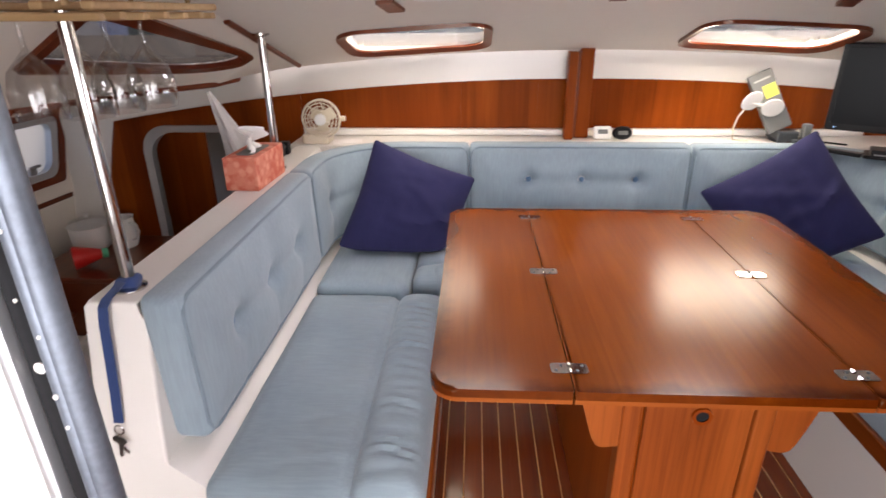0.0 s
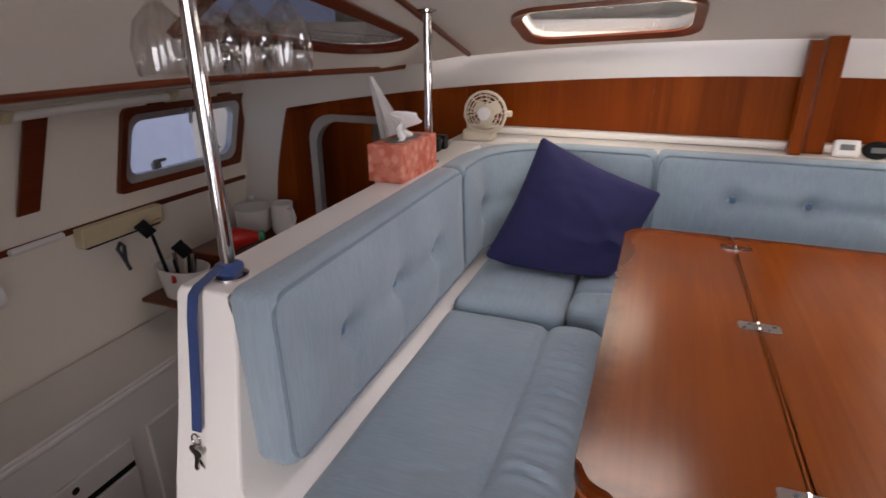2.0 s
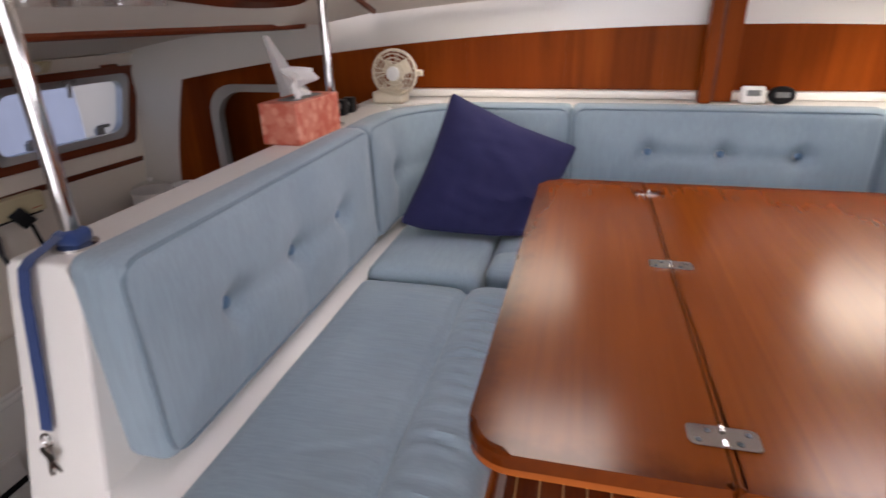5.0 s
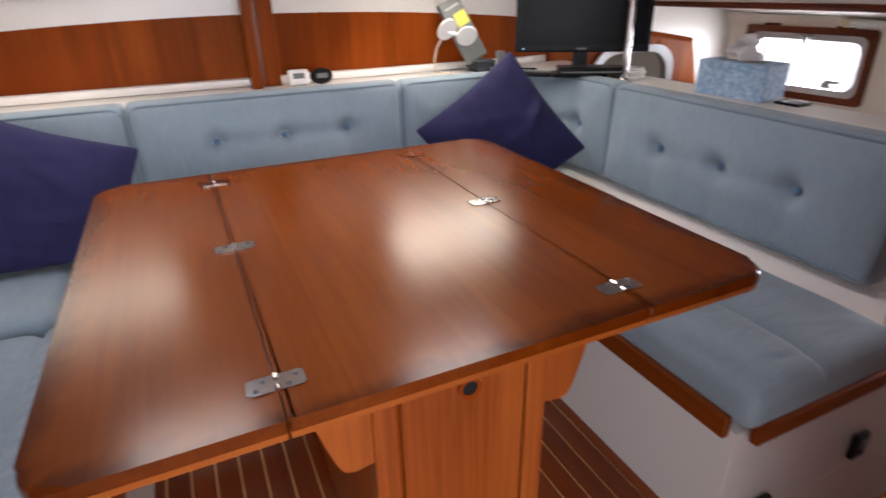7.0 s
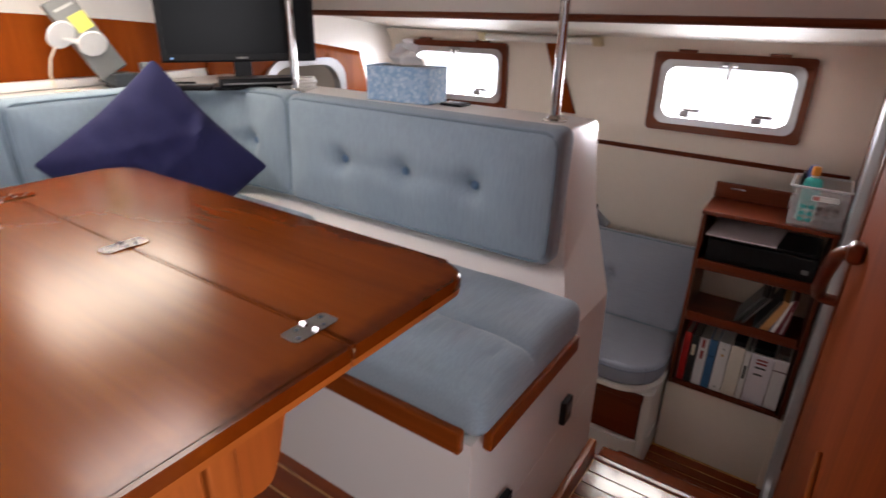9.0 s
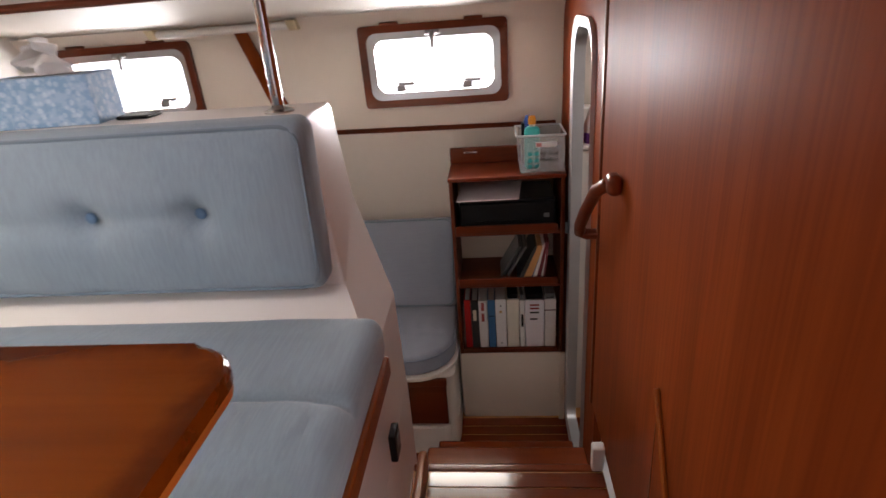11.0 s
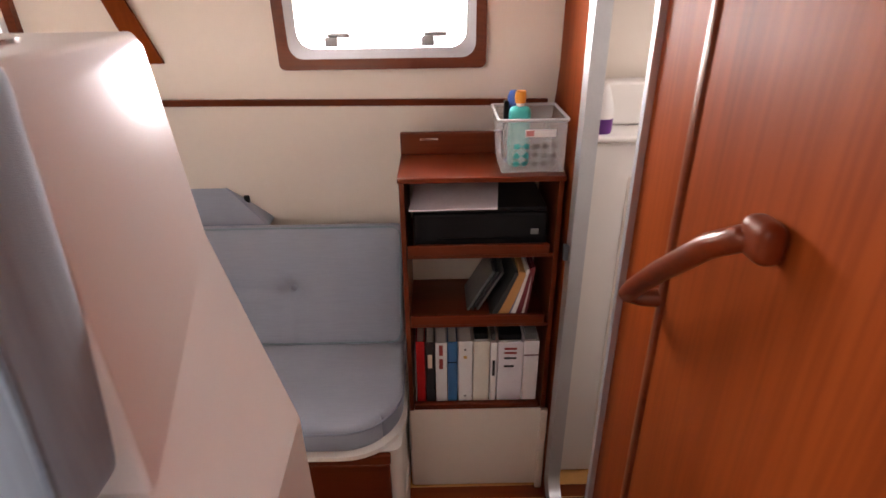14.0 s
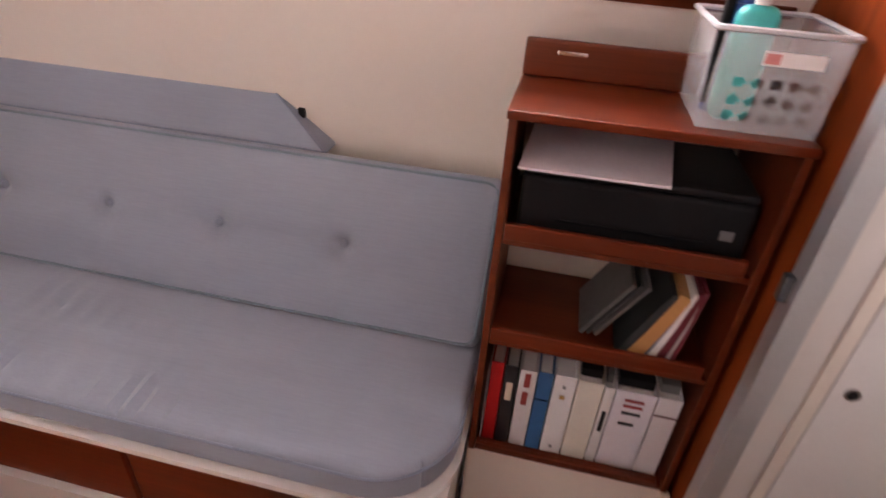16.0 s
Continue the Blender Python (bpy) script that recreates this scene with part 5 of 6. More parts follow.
# lanyard with keys on the port pole
strap_mat = cloth("navy_webbing", (0.015, 0.04, 0.14), 0.1, 900, "z")
t = thing("key_lanyard", "navy webbing lanyard with keys hung over the settee end", "lanyard", (-0.712, 0.86, 0.85))
line_ = [(-0.716, 0.842, 0.858), (-0.722, 0.815, 0.846), (-0.726, 0.798, 0.840), (-0.727, 0.7825, 0.828), (-0.727, 0.772, 0.79), (-0.725, 0.759, 0.72), (-0.723, 0.742, 0.63), (-0.722, 0.730, 0.575)]
bm = B()
rows = [[bm.verts.new((x + d * 0.011, y - 0.002 + e, z)) for d, e in ((-1, 0), (1, 0), (1, -0.002), (-1, -0.002))] for x, y, z in line_]
for a, b in zip(rows, rows[1:]):
    for i in range(4):
        bm.faces.new((a[i], a[(i + 1) % 4], b[(i + 1) % 4], b[i]))
bm.faces.new(rows[0]), bm.faces.new(rows[-1])
part("strap", bm, strap_mat, t)
part("knot", block(B(), (-0.738, 0.836, 0.8355), (-0.692, 0.882, 0.862), 0.012, 0.012, lambda p: Vector(p) + 0.006 * noise.noise_vector(Vector(p) * 40)), strap_mat, t)
part("ring", tube(B(), [(-0.722 + 0.010 * math.cos(a), 0.722, 0.560 + 0.012 * math.sin(a)) for a in [k * math.tau / 16 for k in range(16)]], 0.002, 6, True), STEEL, t)
for k, (dx, an) in enumerate(((-0.012, -25), (0.0, 4), (0.010, 16))):
    m5 = pose(-0.722 + dx, 0.718 - 0.003 * k, 0.547, 0, an, 0)
    bm = B()
    prism(bm, [(0.010 * math.cos(a), -0.010 + 0.010 * math.sin(a)) for a in [q * math.tau / 12 for q in range(12)]], lambda x, z, h: m5 @ Vector((x, h, z)), 0, 0.002)
    prism(bm, [(-0.004, -0.02), (0.004, -0.02), (0.004, -0.05), (0.001, -0.055), (-0.004, -0.048)], lambda x, z, h: m5 @ Vector((x, h, z)), 0.0002, 0.0022)
    part("key", bm, STEEL, t)

# rack of hanging wine glasses
RACK = wood("split_bamboo", (0.30, 0.19, 0.09), (0.45, 0.31, 0.16), (0.55, 0.40, 0.23), "x", 0.5, 0.1)
t = thing("glass_rack", "woven bamboo rack hung below the cabin ceiling", "rack", (-0.77, 1.02, 1.38))
for k, y in enumerate((0.80, 0.865, 0.94, 1.02, 1.10, 1.18, 1.24)):
    part("slat", slab((-0.93, y - 0.011, 1.375 + 0.002 * (k % 2)), (-0.60, y + 0.011, 1.389 + 0.002 * (k % 2)), 0.004, None, 0.1), RACK, t)
for x in (-0.925, -0.84, -0.70, -0.61):
    part("rail", slab((x - 0.012, 0.78, 1.393), (x + 0.012, 1.26, 1.408), 0.005, None, 0.1), RACK, t)
for x, y in ((-0.66, 0.80), (-0.66, 1.24), (-0.80, 0.80), (-0.80, 1.24)):
    part("hanger", cyl(B(), (x, y, 1.40), (x, y, roof_z(max(x, ROOF_L), y) - (0.03 if x < ROOF_L else 0)), 0.006, None, 8), RACK, t)
for x, y in ((-0.872, 0.948), (-0.778, 0.972), (-0.758, 1.045), (-0.721, 1.119)):
    t = thing("wine_glass", "clear wine glass hanging upside down from the rack", "wine glass", (x, y, 1.19), "hanging wine glasses")
    z0 = 1.392
    part("foot", lathe(B(), ((0.0, 0.0), (0.030, -0.001), (0.030, -0.003), (0.006, -0.008)), (x, y, z0)), WINE, t)
    part("stem", lathe(B(), ((0.006, -0.008), (0.0042, -0.02), (0.0042, -0.06), (0.008, -0.074)), (x, y, z0), 12), WINE, t)
    part("bowl", lathe(B(), ((0.008, -0.074), (0.018, -0.085), (0.042, -0.112), (0.053, -0.155), (0.050, -0.196), (0.047, -0.208), (0.0456, -0.208), (0.0485, -0.196), (0.0515, -0.155), (0.0405, -0.113), (0.012, -0.084), (0.0, -0.078)), (x, y, z0)), WINE, t)

# thin plastic bag hanging by the port doorway
bm = B()
n, m_ = 22, 12
g = []
for j in range(m_ + 1):
    v = j / m_
    row = []
    for i in range(n):
        a = i * math.tau / n
        r = 0.012 + 0.085 * v ** 1.2
        r *= 1 + 0.25 * math.sin(a * 5 + v * 2) * (1 - 0.4 * v)
        row.append(bm.verts.new((-1.035 + r * 0.6 * math.cos(a) + 0.06 * v, 2.06 + r * math.sin(a) + 0.12 * v, 1.10 - 0.28 * v)))
    g.append(row)
for a, b in zip(g, g[1:]):
    for i in range(n):
        bm.faces.new((a[i], a[(i + 1) % n], b[(i + 1) % n], b[i]))
bag_mat = plain("thin_white_film", (0.86, 0.84, 0.84), 0.5)
bag_mat.node_tree.nodes["Principled BSDF"].inputs["Alpha"].default_value = 0.55
solo("plastic_bag", bm, bag_mat, "thin white plastic bag hanging from the deck edge", "bag")

# ---- fittings on the hull sides ----
for nm, pl, s in (("starboard", starboard, 1), ("port", port, -1)):
    tagged(part("trim_stringer_" + nm, block(B(), (0.12 if s > 0 else 0.05, 0.513, -0.001), (2.50, 0.537, 0.012), 0.003, 0.3, lambda p: Vector(pl(p.x, p.y - (0.036 - 0.012 * min(1.4, p.x) if s > 0 else 0), p.z))), TRIM), "dark mahogany strip along the hull side", "trim", kind="structure")
    bat = [(1.352, 0.640), (1.432, 0.640), (1.530, 0.985), (1.445, 0.985)]
    if s > 0:
        bat = [(1.350, 0.637), (1.428, 0.637), (1.530, 1.0), (1.475, 1.0)]
    solo("batten", prism(B(), bat, lambda u, v, h: pl(u, v, h), 0.0005, 0.014), TEAK if s > 0 else TRIM, "tapered mahogany batten on the hull side", "batten")
    t = thing("strip_light", "white fluorescent strip light under the side deck", "lamp", pl(1.7, 1.0, 0.03), "strip lights")
    ya, yb = (1.36, 2.06) if s < 0 else (1.25, 1.88)
    part("tube", tube(B(), [pl(y, 0.995, 0.035) for y in steps(ya + 0.02, yb - 0.02, 0.2)], 0.017, 12), WHITE, t)
    part("housing", block(B(), (ya, 0.985, 0.0005), (yb, 1.012, 0.02), 0.003, 0.3, lambda p: Vector(pl(p.x, p.y, p.z))), CREAM, t)
    for y in (ya, yb):
        part("end_cap", block(B(), (y - 0.02, 0.973, 0.0), (y + 0.02, 1.017, 0.054), 0.006, 0.03, lambda p: Vector(pl(p.x, p.y, p.z))), BEIGE, t)

# ---- port hull: galley ----
t = thing("reading_light", "long yellowed plastic lamp on the hull side", "lamp", port(1.73, 0.49, 0))
part("housing", block(B(), (1.535, 0.452, 0.0), (1.93, 0.532, 0.055), 0.006, 0.1, lambda p: Vector(port(p.x, p.y, p.z))), BEIGE, t)
# black strip along the underside of the housing
part("underside_strip", block(B(), (1.55, 0.444, 0.006), (1.915, 0.4515, 0.05), 0.002, 0.2, lambda p: Vector(port(p.x, p.y, p.z))), BLACK, t)
part("mark", block(B(), (1.86, 0.470, 0.0552), (1.91, 0.474, 0.0556), 0.0001, 0.1, lambda p: Vector(port(p.x, p.y, p.z))), plain("red_print", (0.5, 0.05, 0.03)), t)
solo("lamp_tube", tube(B(), [port(1.28, 0.528, 0.03), port(1.48, 0.53, 0.03)], 0.013, 10), WHITE, "short white tube lamp on the stringer", "lamp")
t = thing("paper_towel", "white paper towel roll on a wall holder", "paper towel", port(1.03, 0.42, 0.06))
part("roll", cyl(B(), port(0.89, 0.42, 0.065), port(1.18, 0.42, 0.065), 0.055, None, 28), PAPER, t)
for y in (0.878, 1.192):
    part("bracket", block(B(), (y - 0.006, 0.40, 0.0), (y + 0.006, 0.44, 0.07), 0.003, 0.1, lambda p: Vector(port(p.x, p.y, p.z))), BEIGE, t)
t = thing("galley_counter", "white moulded galley counter with drawers below", "counter", (-1.93, 1.3, SOLE))
part("worktop", block(B(), (-2.118, 0.79, -0.03), (-1.745, 1.97, 0.0), 0.012, 0.1), GEL, t)
part("carcass", slab((-2.118, 0.80, SOLE), (-1.765, 1.96, -0.031), 0.006), GEL, t)
part("fiddle", block(B(), (-1.762, 0.80, 0.0), (-1.745, 1.96, 0.018), 0.006, 0.1), GEL, t)
for y0, y1, z0, z1 in ((0.86, 1.30, -0.30, -0.20), (0.86, 1.30, -0.50, -0.335), (0.86, 1.30, -0.72, -0.53), (1.38, 1.80, -0.72, -0.20)):
    d = part("drawer", slab((-1.766, y0, z0), (-1.748, y1, z1), 0.005), GEL, t)
    part("finger_hole", cyl(B(), (-1.7485, (y0 + y1) / 2 - 0.02, (z0 + z1) / 2 + 0.01), (-1.747, (y0 + y1) / 2 - 0.02, (z0 + z1) / 2 + 0.01), 0.014), BLACK, d)
# black strip paints the shade in the gap between two drawers
part("gap_shade", slab((-1.764, 0.86, -0.333), (-1.758, 1.30, -0.302), 0.001), BLACK, t)
t = thing("cooker", "black enamel galley cooker with a white knob", "cooker", (-1.93, 0.5, SOLE))
part("body", slab((-2.115, 0.25, SOLE), (-1.76, 0.775, 0.015), 0.008), DARKALU, t)
part("hob", slab((-2.10, 0.26, 0.0155), (-1.77, 0.765, 0.04), 0.006), BLACK, t)
part("front_panel", slab((-1.759, 0.255, -0.16), (-1.738, 0.77, 0.0), 0.005), BLACK, t)
for y in (0.70, 0.55, 0.40):
    part("knob", lathe(B(), ((0, 0.02), (0.019, 0.02), (0.022, 0.0), (0, 0)), None, 18, pose(-1.737, y, -0.07, 0, 90, 0)), WHITE, t)
part("oven_window", slab((-1.759, 0.29, -0.62), (-1.745, 0.735, -0.24), 0.004), SCREEN, t)
part("grab_bar", tube(B(), [(-1.70, 0.28, -0.19), (-1.70, 0.745, -0.19)], 0.008, 8), STEEL, t)
t = thing("galley_shelf_unit", "dark mahogany fronted cabinet at the forward end of the galley", "cabinet", (-1.7, 2.2, SOLE))
part("body", slab((-2.00, 1.98, SOLE), (-1.20, FRONT - 0.015, 0.27), 0.006), SHELFWOOD, t)
part("top", slab((-2.01, 1.97, 0.2705), (-1.19, FRONT - 0.014, 0.295), 0.006), TRIM, t)
t = thing("cooking_pot", "white enamel pot on the dark galley cabinet", "pot", (-1.90, 2.33, 0.2955))
part("vessel", lathe(B(), ((0, 0), (0.075, 0), (0.085, 0.01), (0.09, 0.12), (0.094, 0.125), (0.0, 0.126)), (-1.90, 2.33, 0.2955)), WHITE, t)
part("lid", lathe(B(), ((0.094, 0.1265), (0.08, 0.145), (0.03, 0.165), (0, 0.168)), (-1.90, 2.33, 0.2955)), GLASS, t)
part("lid_knob", lathe(B(), ((0.008, 0.166), (0.014, 0.18), (0, 0.184)), (-1.90, 2.33, 0.2955)), WHITE, t)
t = thing("water_jug", "white plastic jug with a loop handle on the galley cabinet", "jug", (-1.74, 2.36, 0.2955))
part("vessel", lathe(B(), ((0, 0), (0.05, 0), (0.058, 0.02), (0.054, 0.15), (0.058, 0.155), (0.05, 0.15), (0.045, 0.012), (0, 0.01)), (-1.74, 2.36, 0.2955)), WHITE, t)
part("handle", tube(B(), [(-1.69, 2.34, 0.43), (-1.655, 2.335, 0.425), (-1.645, 2.335, 0.385), (-1.66, 2.335, 0.345), (-1.688, 2.34, 0.335)], 0.007, 8), WHITE, t)
t = thing("red_funnel", "bright red plastic funnel lying with a green stopper", "funnel", (-1.76, 2.10, 0.2955))
m4 = pose(-1.76, 2.10, 0.3515, 0, 90, 35)
part("cone", lathe(B(), ((0.055, -0.06), (0.056, -0.055), (0.03, 0.03), (0.022, 0.055), (0.0, 0.056)), None, 24, m4), plain("red_plastic", (0.65, 0.02, 0.015), 0.35), t)
part("stopper", lathe(B(), ((0.022, 0.057), (0.024, 0.08), (0.0, 0.085)), None, 18, m4), plain("green_plastic", (0.08, 0.45, 0.25), 0.4), t)
solo("galley_ledge", slab((-2.115, 1.76, 0.105), (-1.79, 1.968, 0.125), 0.006), TRIM, "small dark mahogany ledge on the hull side", "shelf", kind="structure")
t = thing("utensil_tub", "white oval tub crammed with kitchen tools", "utensil tub", (-1.94, 1.87, 0.1255))
oval = lambda prof: lathe(B(), prof, None, 28, Matrix.Translation((-1.94, 1.865, 0.1255)) @ Matrix.Diagonal((1.3, 0.8, 1, 1)))
part("tub", oval(((0, 0), (0.085, 0), (0.105, 0.14), (0.108, 0.145), (0.100, 0.145), (0.08, 0.01), (0, 0.01))), WHITE, t)
TOOLS = ((-0.09, -0.05, 0.30, BLACK), (0.05, 0.02, 0.20, STEEL), (0.08, -0.03, 0.22, BLACK), (-0.02, 0.04, 0.24, CREAM), (0.03, 0.05, 0.18, BLACK), (-0.05, 0.01, 0.2, STEEL), (0.0, -0.04, 0.19, BLACK))
for k, (dx, dy, h, mt) in enumerate(TOOLS):
    a, b = Vector((-1.94 + dx * 0.5, 1.865 + dy * 0.5, 0.14)), Vector((-1.94 + dx, 1.865 + dy, 0.1255 + h))
    u = part("utensil", tube(B(), [a, (a + b) / 2, b], 0.008, 7), mt, t)
    if k in (0, 2):
        part("blade", block(B(), (-0.028, -0.004, 0), (0.028, 0.004, 0.075), 0.004, 0.02, lambda p: b + Matrix.Rotation(0.9, 3, "Z") @ Matrix.Rotation(-0.6, 3, "Y") @ Vector(p)), BLACK, u)
part("red_grip", tube(B(), [(-1.93, 1.80, 0.26), (-1.90, 1.77, 0.235)], 0.01, 8), plain("red_grip", (0.5, 0.03, 0.02)), t)
solo("bottle_opener", tube(B(), [(-2.06, 1.70, 0.30), (-2.075, 1.69, 0.36), (-2.085, 1.68, 0.40), (-2.09, 1.70, 0.42), (-2.095, 1.72, 0.40), (-2.09, 1.71, 0.33)], 0.008, 8), DARKALU, "dark metal opener hanging on the hull side", "opener")

# ---- starboard hull: seat, bookshelf and contents ----
t = thing("hull_seat_base", "white moulded seat base with rounded end", "seat base", (2.9, 1.5, SOLE), kind="structure")
part("plinth", prism(B(), rr(2.705, 3.46, 0.632, 2.50, (0.035, 0.02, 0.02, 0.02)), lambda x, y, h: (x, y, h), SOLE, -0.553), GEL, t)
part("rim", prism(B(), rr(2.655, 3.46, 0.618, 2.50, (0.20, 0.02, 0.02, 0.02), 9), lambda x, y, h: (x, y, h), -0.543, -0.525), GEL, t)
for y0, y1 in ((0.672, 1.455), (1.47, 2.12)):
    part("drawer_front", slab((2.686, y0, -0.815), (2.7045, y1, -0.598), 0.005), SHELF_Y, t)
part("top_strip", slab((2.682, 0.668, -0.594), (2.7035, 2.14, -0.5545), 0.004), SHELF_Y, t)
part("foot_step", prism(B(), rr(2.672, 3.46, 0.626, 2.50, (0.12, 0.02, 0.02, 0.02), 9), lambda x, y, h: (x, y, h), SOLE, -0.83), GEL, t)


def hull_seat_shape(p):
    p = Vector(p)
    if p.z > -0.47:
        f = (p.z + 0.47) / 0.05
        e = min(p.x - 2.668, 3.2 - p.x, p.y - 0.63)
        p.z += 0.012 * f * min(1, max(0, e) / 0.1)
        p.z += 0.006 * f * math.sin(p.y * 95 + 4 * noise.noise(Vector((p.x * 8, p.y * 5, 0)))) * max(0, noise.noise(Vector((p.x * 5, p.y * 2.5, 5)))) * 2
        p.z -= 0.006 * f * dent(p.x - 2.86, 0.012)
        p.z += 0.004 * f * noise.noise(Vector((p.x * 7, p.y * 7, 2)))
    # the aft inboard corner is cut round
    cx, cy = 2.868, 0.83
    if p.x < cx and p.y < cy:
        d = Vector((p.x - cx, p.y - cy))
        m = max(abs(d.x), abs(d.y))
        if d.length > 1e-6:
            d = d.normalized() * m
        p.x, p.y = cx + d.x, cy + d.y
    return p


GREYBLUE = cloth("grey_blue_upholstery", (0.275, 0.312, 0.378), 0.06, streak="y", relief=0.15)
t = thing("hull_seat_cushion", "grey-blue seat cushion with a rounded corner", "cushion", (2.9, 1.5, -0.52))
part("cover", block(B(), (2.668, 0.63, -0.524), (3.20, 2.48, -0.42), 0.022, 0.022, hull_seat_shape), GREYBLUE, t)
GREYPIPE = cloth("grey_blue_piping", (0.20, 0.235, 0.30), 0.06)
edge = [(2.6675, y, -0.440) for y in (2.45, 2.0, 1.6, 1.2, 0.95)] + [(2.868 - 0.2005 * math.cos(radians(a)), 0.83 - 0.2005 * math.sin(radians(a)), -0.440) for a in range(0, 91, 10)] + [(3.0, 0.6295, -0.440), (3.15, 0.6295, -0.440)]
part("piping", tube(B(), edge, 0.0042, 6), GREYPIPE, t)


def hull_back(u, h, w):
    a = radians(30)
    return (3.17 + w * math.sin(a) - h * math.cos(a), 0.635 + u, -0.435 + w * math.cos(a) + h * math.sin(a) * 0.6)


back_cushion("hull_back_cushion", hull_back, 1.85, 0.475, 0.075, (0.43, 0.825, 1.2, 1.58), "grey-blue tufted back cushion leaning on the hull side", GREYBLUE, 0.48, "hull cushions", GREYBLUE)


def bolster_shape(p):
    p = Vector(p)
    if p.x < 1.45:
        top = (p.z + 0.02) / 0.17
        p.x += max(0, top) * 0.17 * max(0, (1.45 - p.x) / 0.29)
    return Vector((3.47 - p.y + p.z * 0.15, p.x, p.z))


t = thing("hull_bolster", "slim grey-blue bolster with a slanted end", "cushion", (3.45, 1.8, -0.02))
part("cover", block(B(), (1.16, 0.0, -0.02), (2.48, 0.09, 0.15), 0.018, 0.03, bolster_shape), GREYBLUE, t)
rim_line = [(1.17, -0.012), (1.45, -0.012), (2.0, -0.012), (2.47, -0.012), (2.47, 0.142), (2.0, 0.142), (1.46, 0.142), (1.30, 0.142), (1.17, 0.142)]
part("piping", tube(B(), [bolster_shape((u, 0.087, w)) for u, w in rim_line], 0.0042, 6, True), GREYPIPE, t)
part("strap", slab((3.41, 1.245, 0.07), (3.425, 1.265, 0.10), 0.003), BLACK, t)

SX0, SX1, SY0, SY1 = 2.912, 3.23, 0.112, 0.612
bs = thing("bookshelf", "dark mahogany open bookshelf fixed to the hull side", "bookshelf", (3.05, 0.36, -0.57))
for y in (SY0, SY1 - 0.016):
    part("side_panel", slab((SX0, y, -0.57), (SX1, y + 0.016, 0.318), 0.002), SHELFWOOD, bs)
part("top", slab((SX0 - 0.004, SY0 - 0.006, 0.3185), (SX1, SY1 + 0.004, 0.336), 0.003), SHELF_Y, bs)
for z in (-0.57, -0.205, 0.06):
    part("shelf_board", slab((SX0 + 0.004, SY0 + 0.0165, z), (SX1, SY1 - 0.0165, z + 0.014), 0.002), SHELFWOOD, bs)
    part("fiddle", slab((SX0 - 0.002, SY0 + 0.03, z + 0.0145), (SX0 + 0.012, SY1 - 0.018, z + (0.05 if z > -0.5 else 0.03)), 0.003), SHELF_Y, bs)
# added panel in hull paint, in place of an open back
part("back", slab((SX1 + 0.0005, SY0, -0.57), (SX1 + 0.01, SY1, 0.336), 0.002), HULLWALL, bs, "cream panel standing in for the hull side behind the open shelf")
part("back_rail", slab((3.145, SY0, 0.3365), (3.165, SY1 + 0.004, 0.412), 0.006), SHELFWOOD, bs)
part("rail_plate", slab((3.143, 0.49, 0.385), (3.1455, 0.55, 0.393), 0.0005), STEEL, bs)
solo("locker_front", slab((2.925, 0.108, SOLE), (3.3, 0.618, -0.572), 0.01), HULLWALL, "cream painted locker front below the bookshelf", "locker", kind="structure")
solo("corner_post", slab((2.905, 0.10, SOLE), (2.9245, 0.125, -0.575), 0.003), HULLWALL, "cream corner strip below the bookshelf", "trim", kind="structure")

t = thing("printer", "black inkjet printer on the top shelf", "printer", (3.05, 0.36, 0.0745))
part("body", slab((2.945, 0.145, 0.0745), (3.2, 0.575, 0.205), 0.012, None, 0.1), BLACK, t)
part("scanner_lid", slab((2.95, 0.15, 0.2055), (3.195, 0.57, 0.222), 0.006, None, 0.1), BLACK, t)
part("paper_slot", slab((2.9425, 0.22, 0.115), (2.946, 0.50, 0.12), 0.001), SCREEN, t)
part("badge", slab((2.9425, 0.175, 0.13), (2.9445, 0.20, 0.15), 0.0005), GREY, t)
solo("paper_sheet", prism(B(), [(2.93, 0.31), (3.15, 0.285), (3.15, 0.57), (2.925, 0.585)], lambda x, y, h: (x, y, 0.2225 + h + 0.10 * (x - 2.93)), 0.0, 0.005), plain("pale_paper", (0.72, 0.66, 0.68), 0.75), "sheets of pale paper on the printer", "paper")

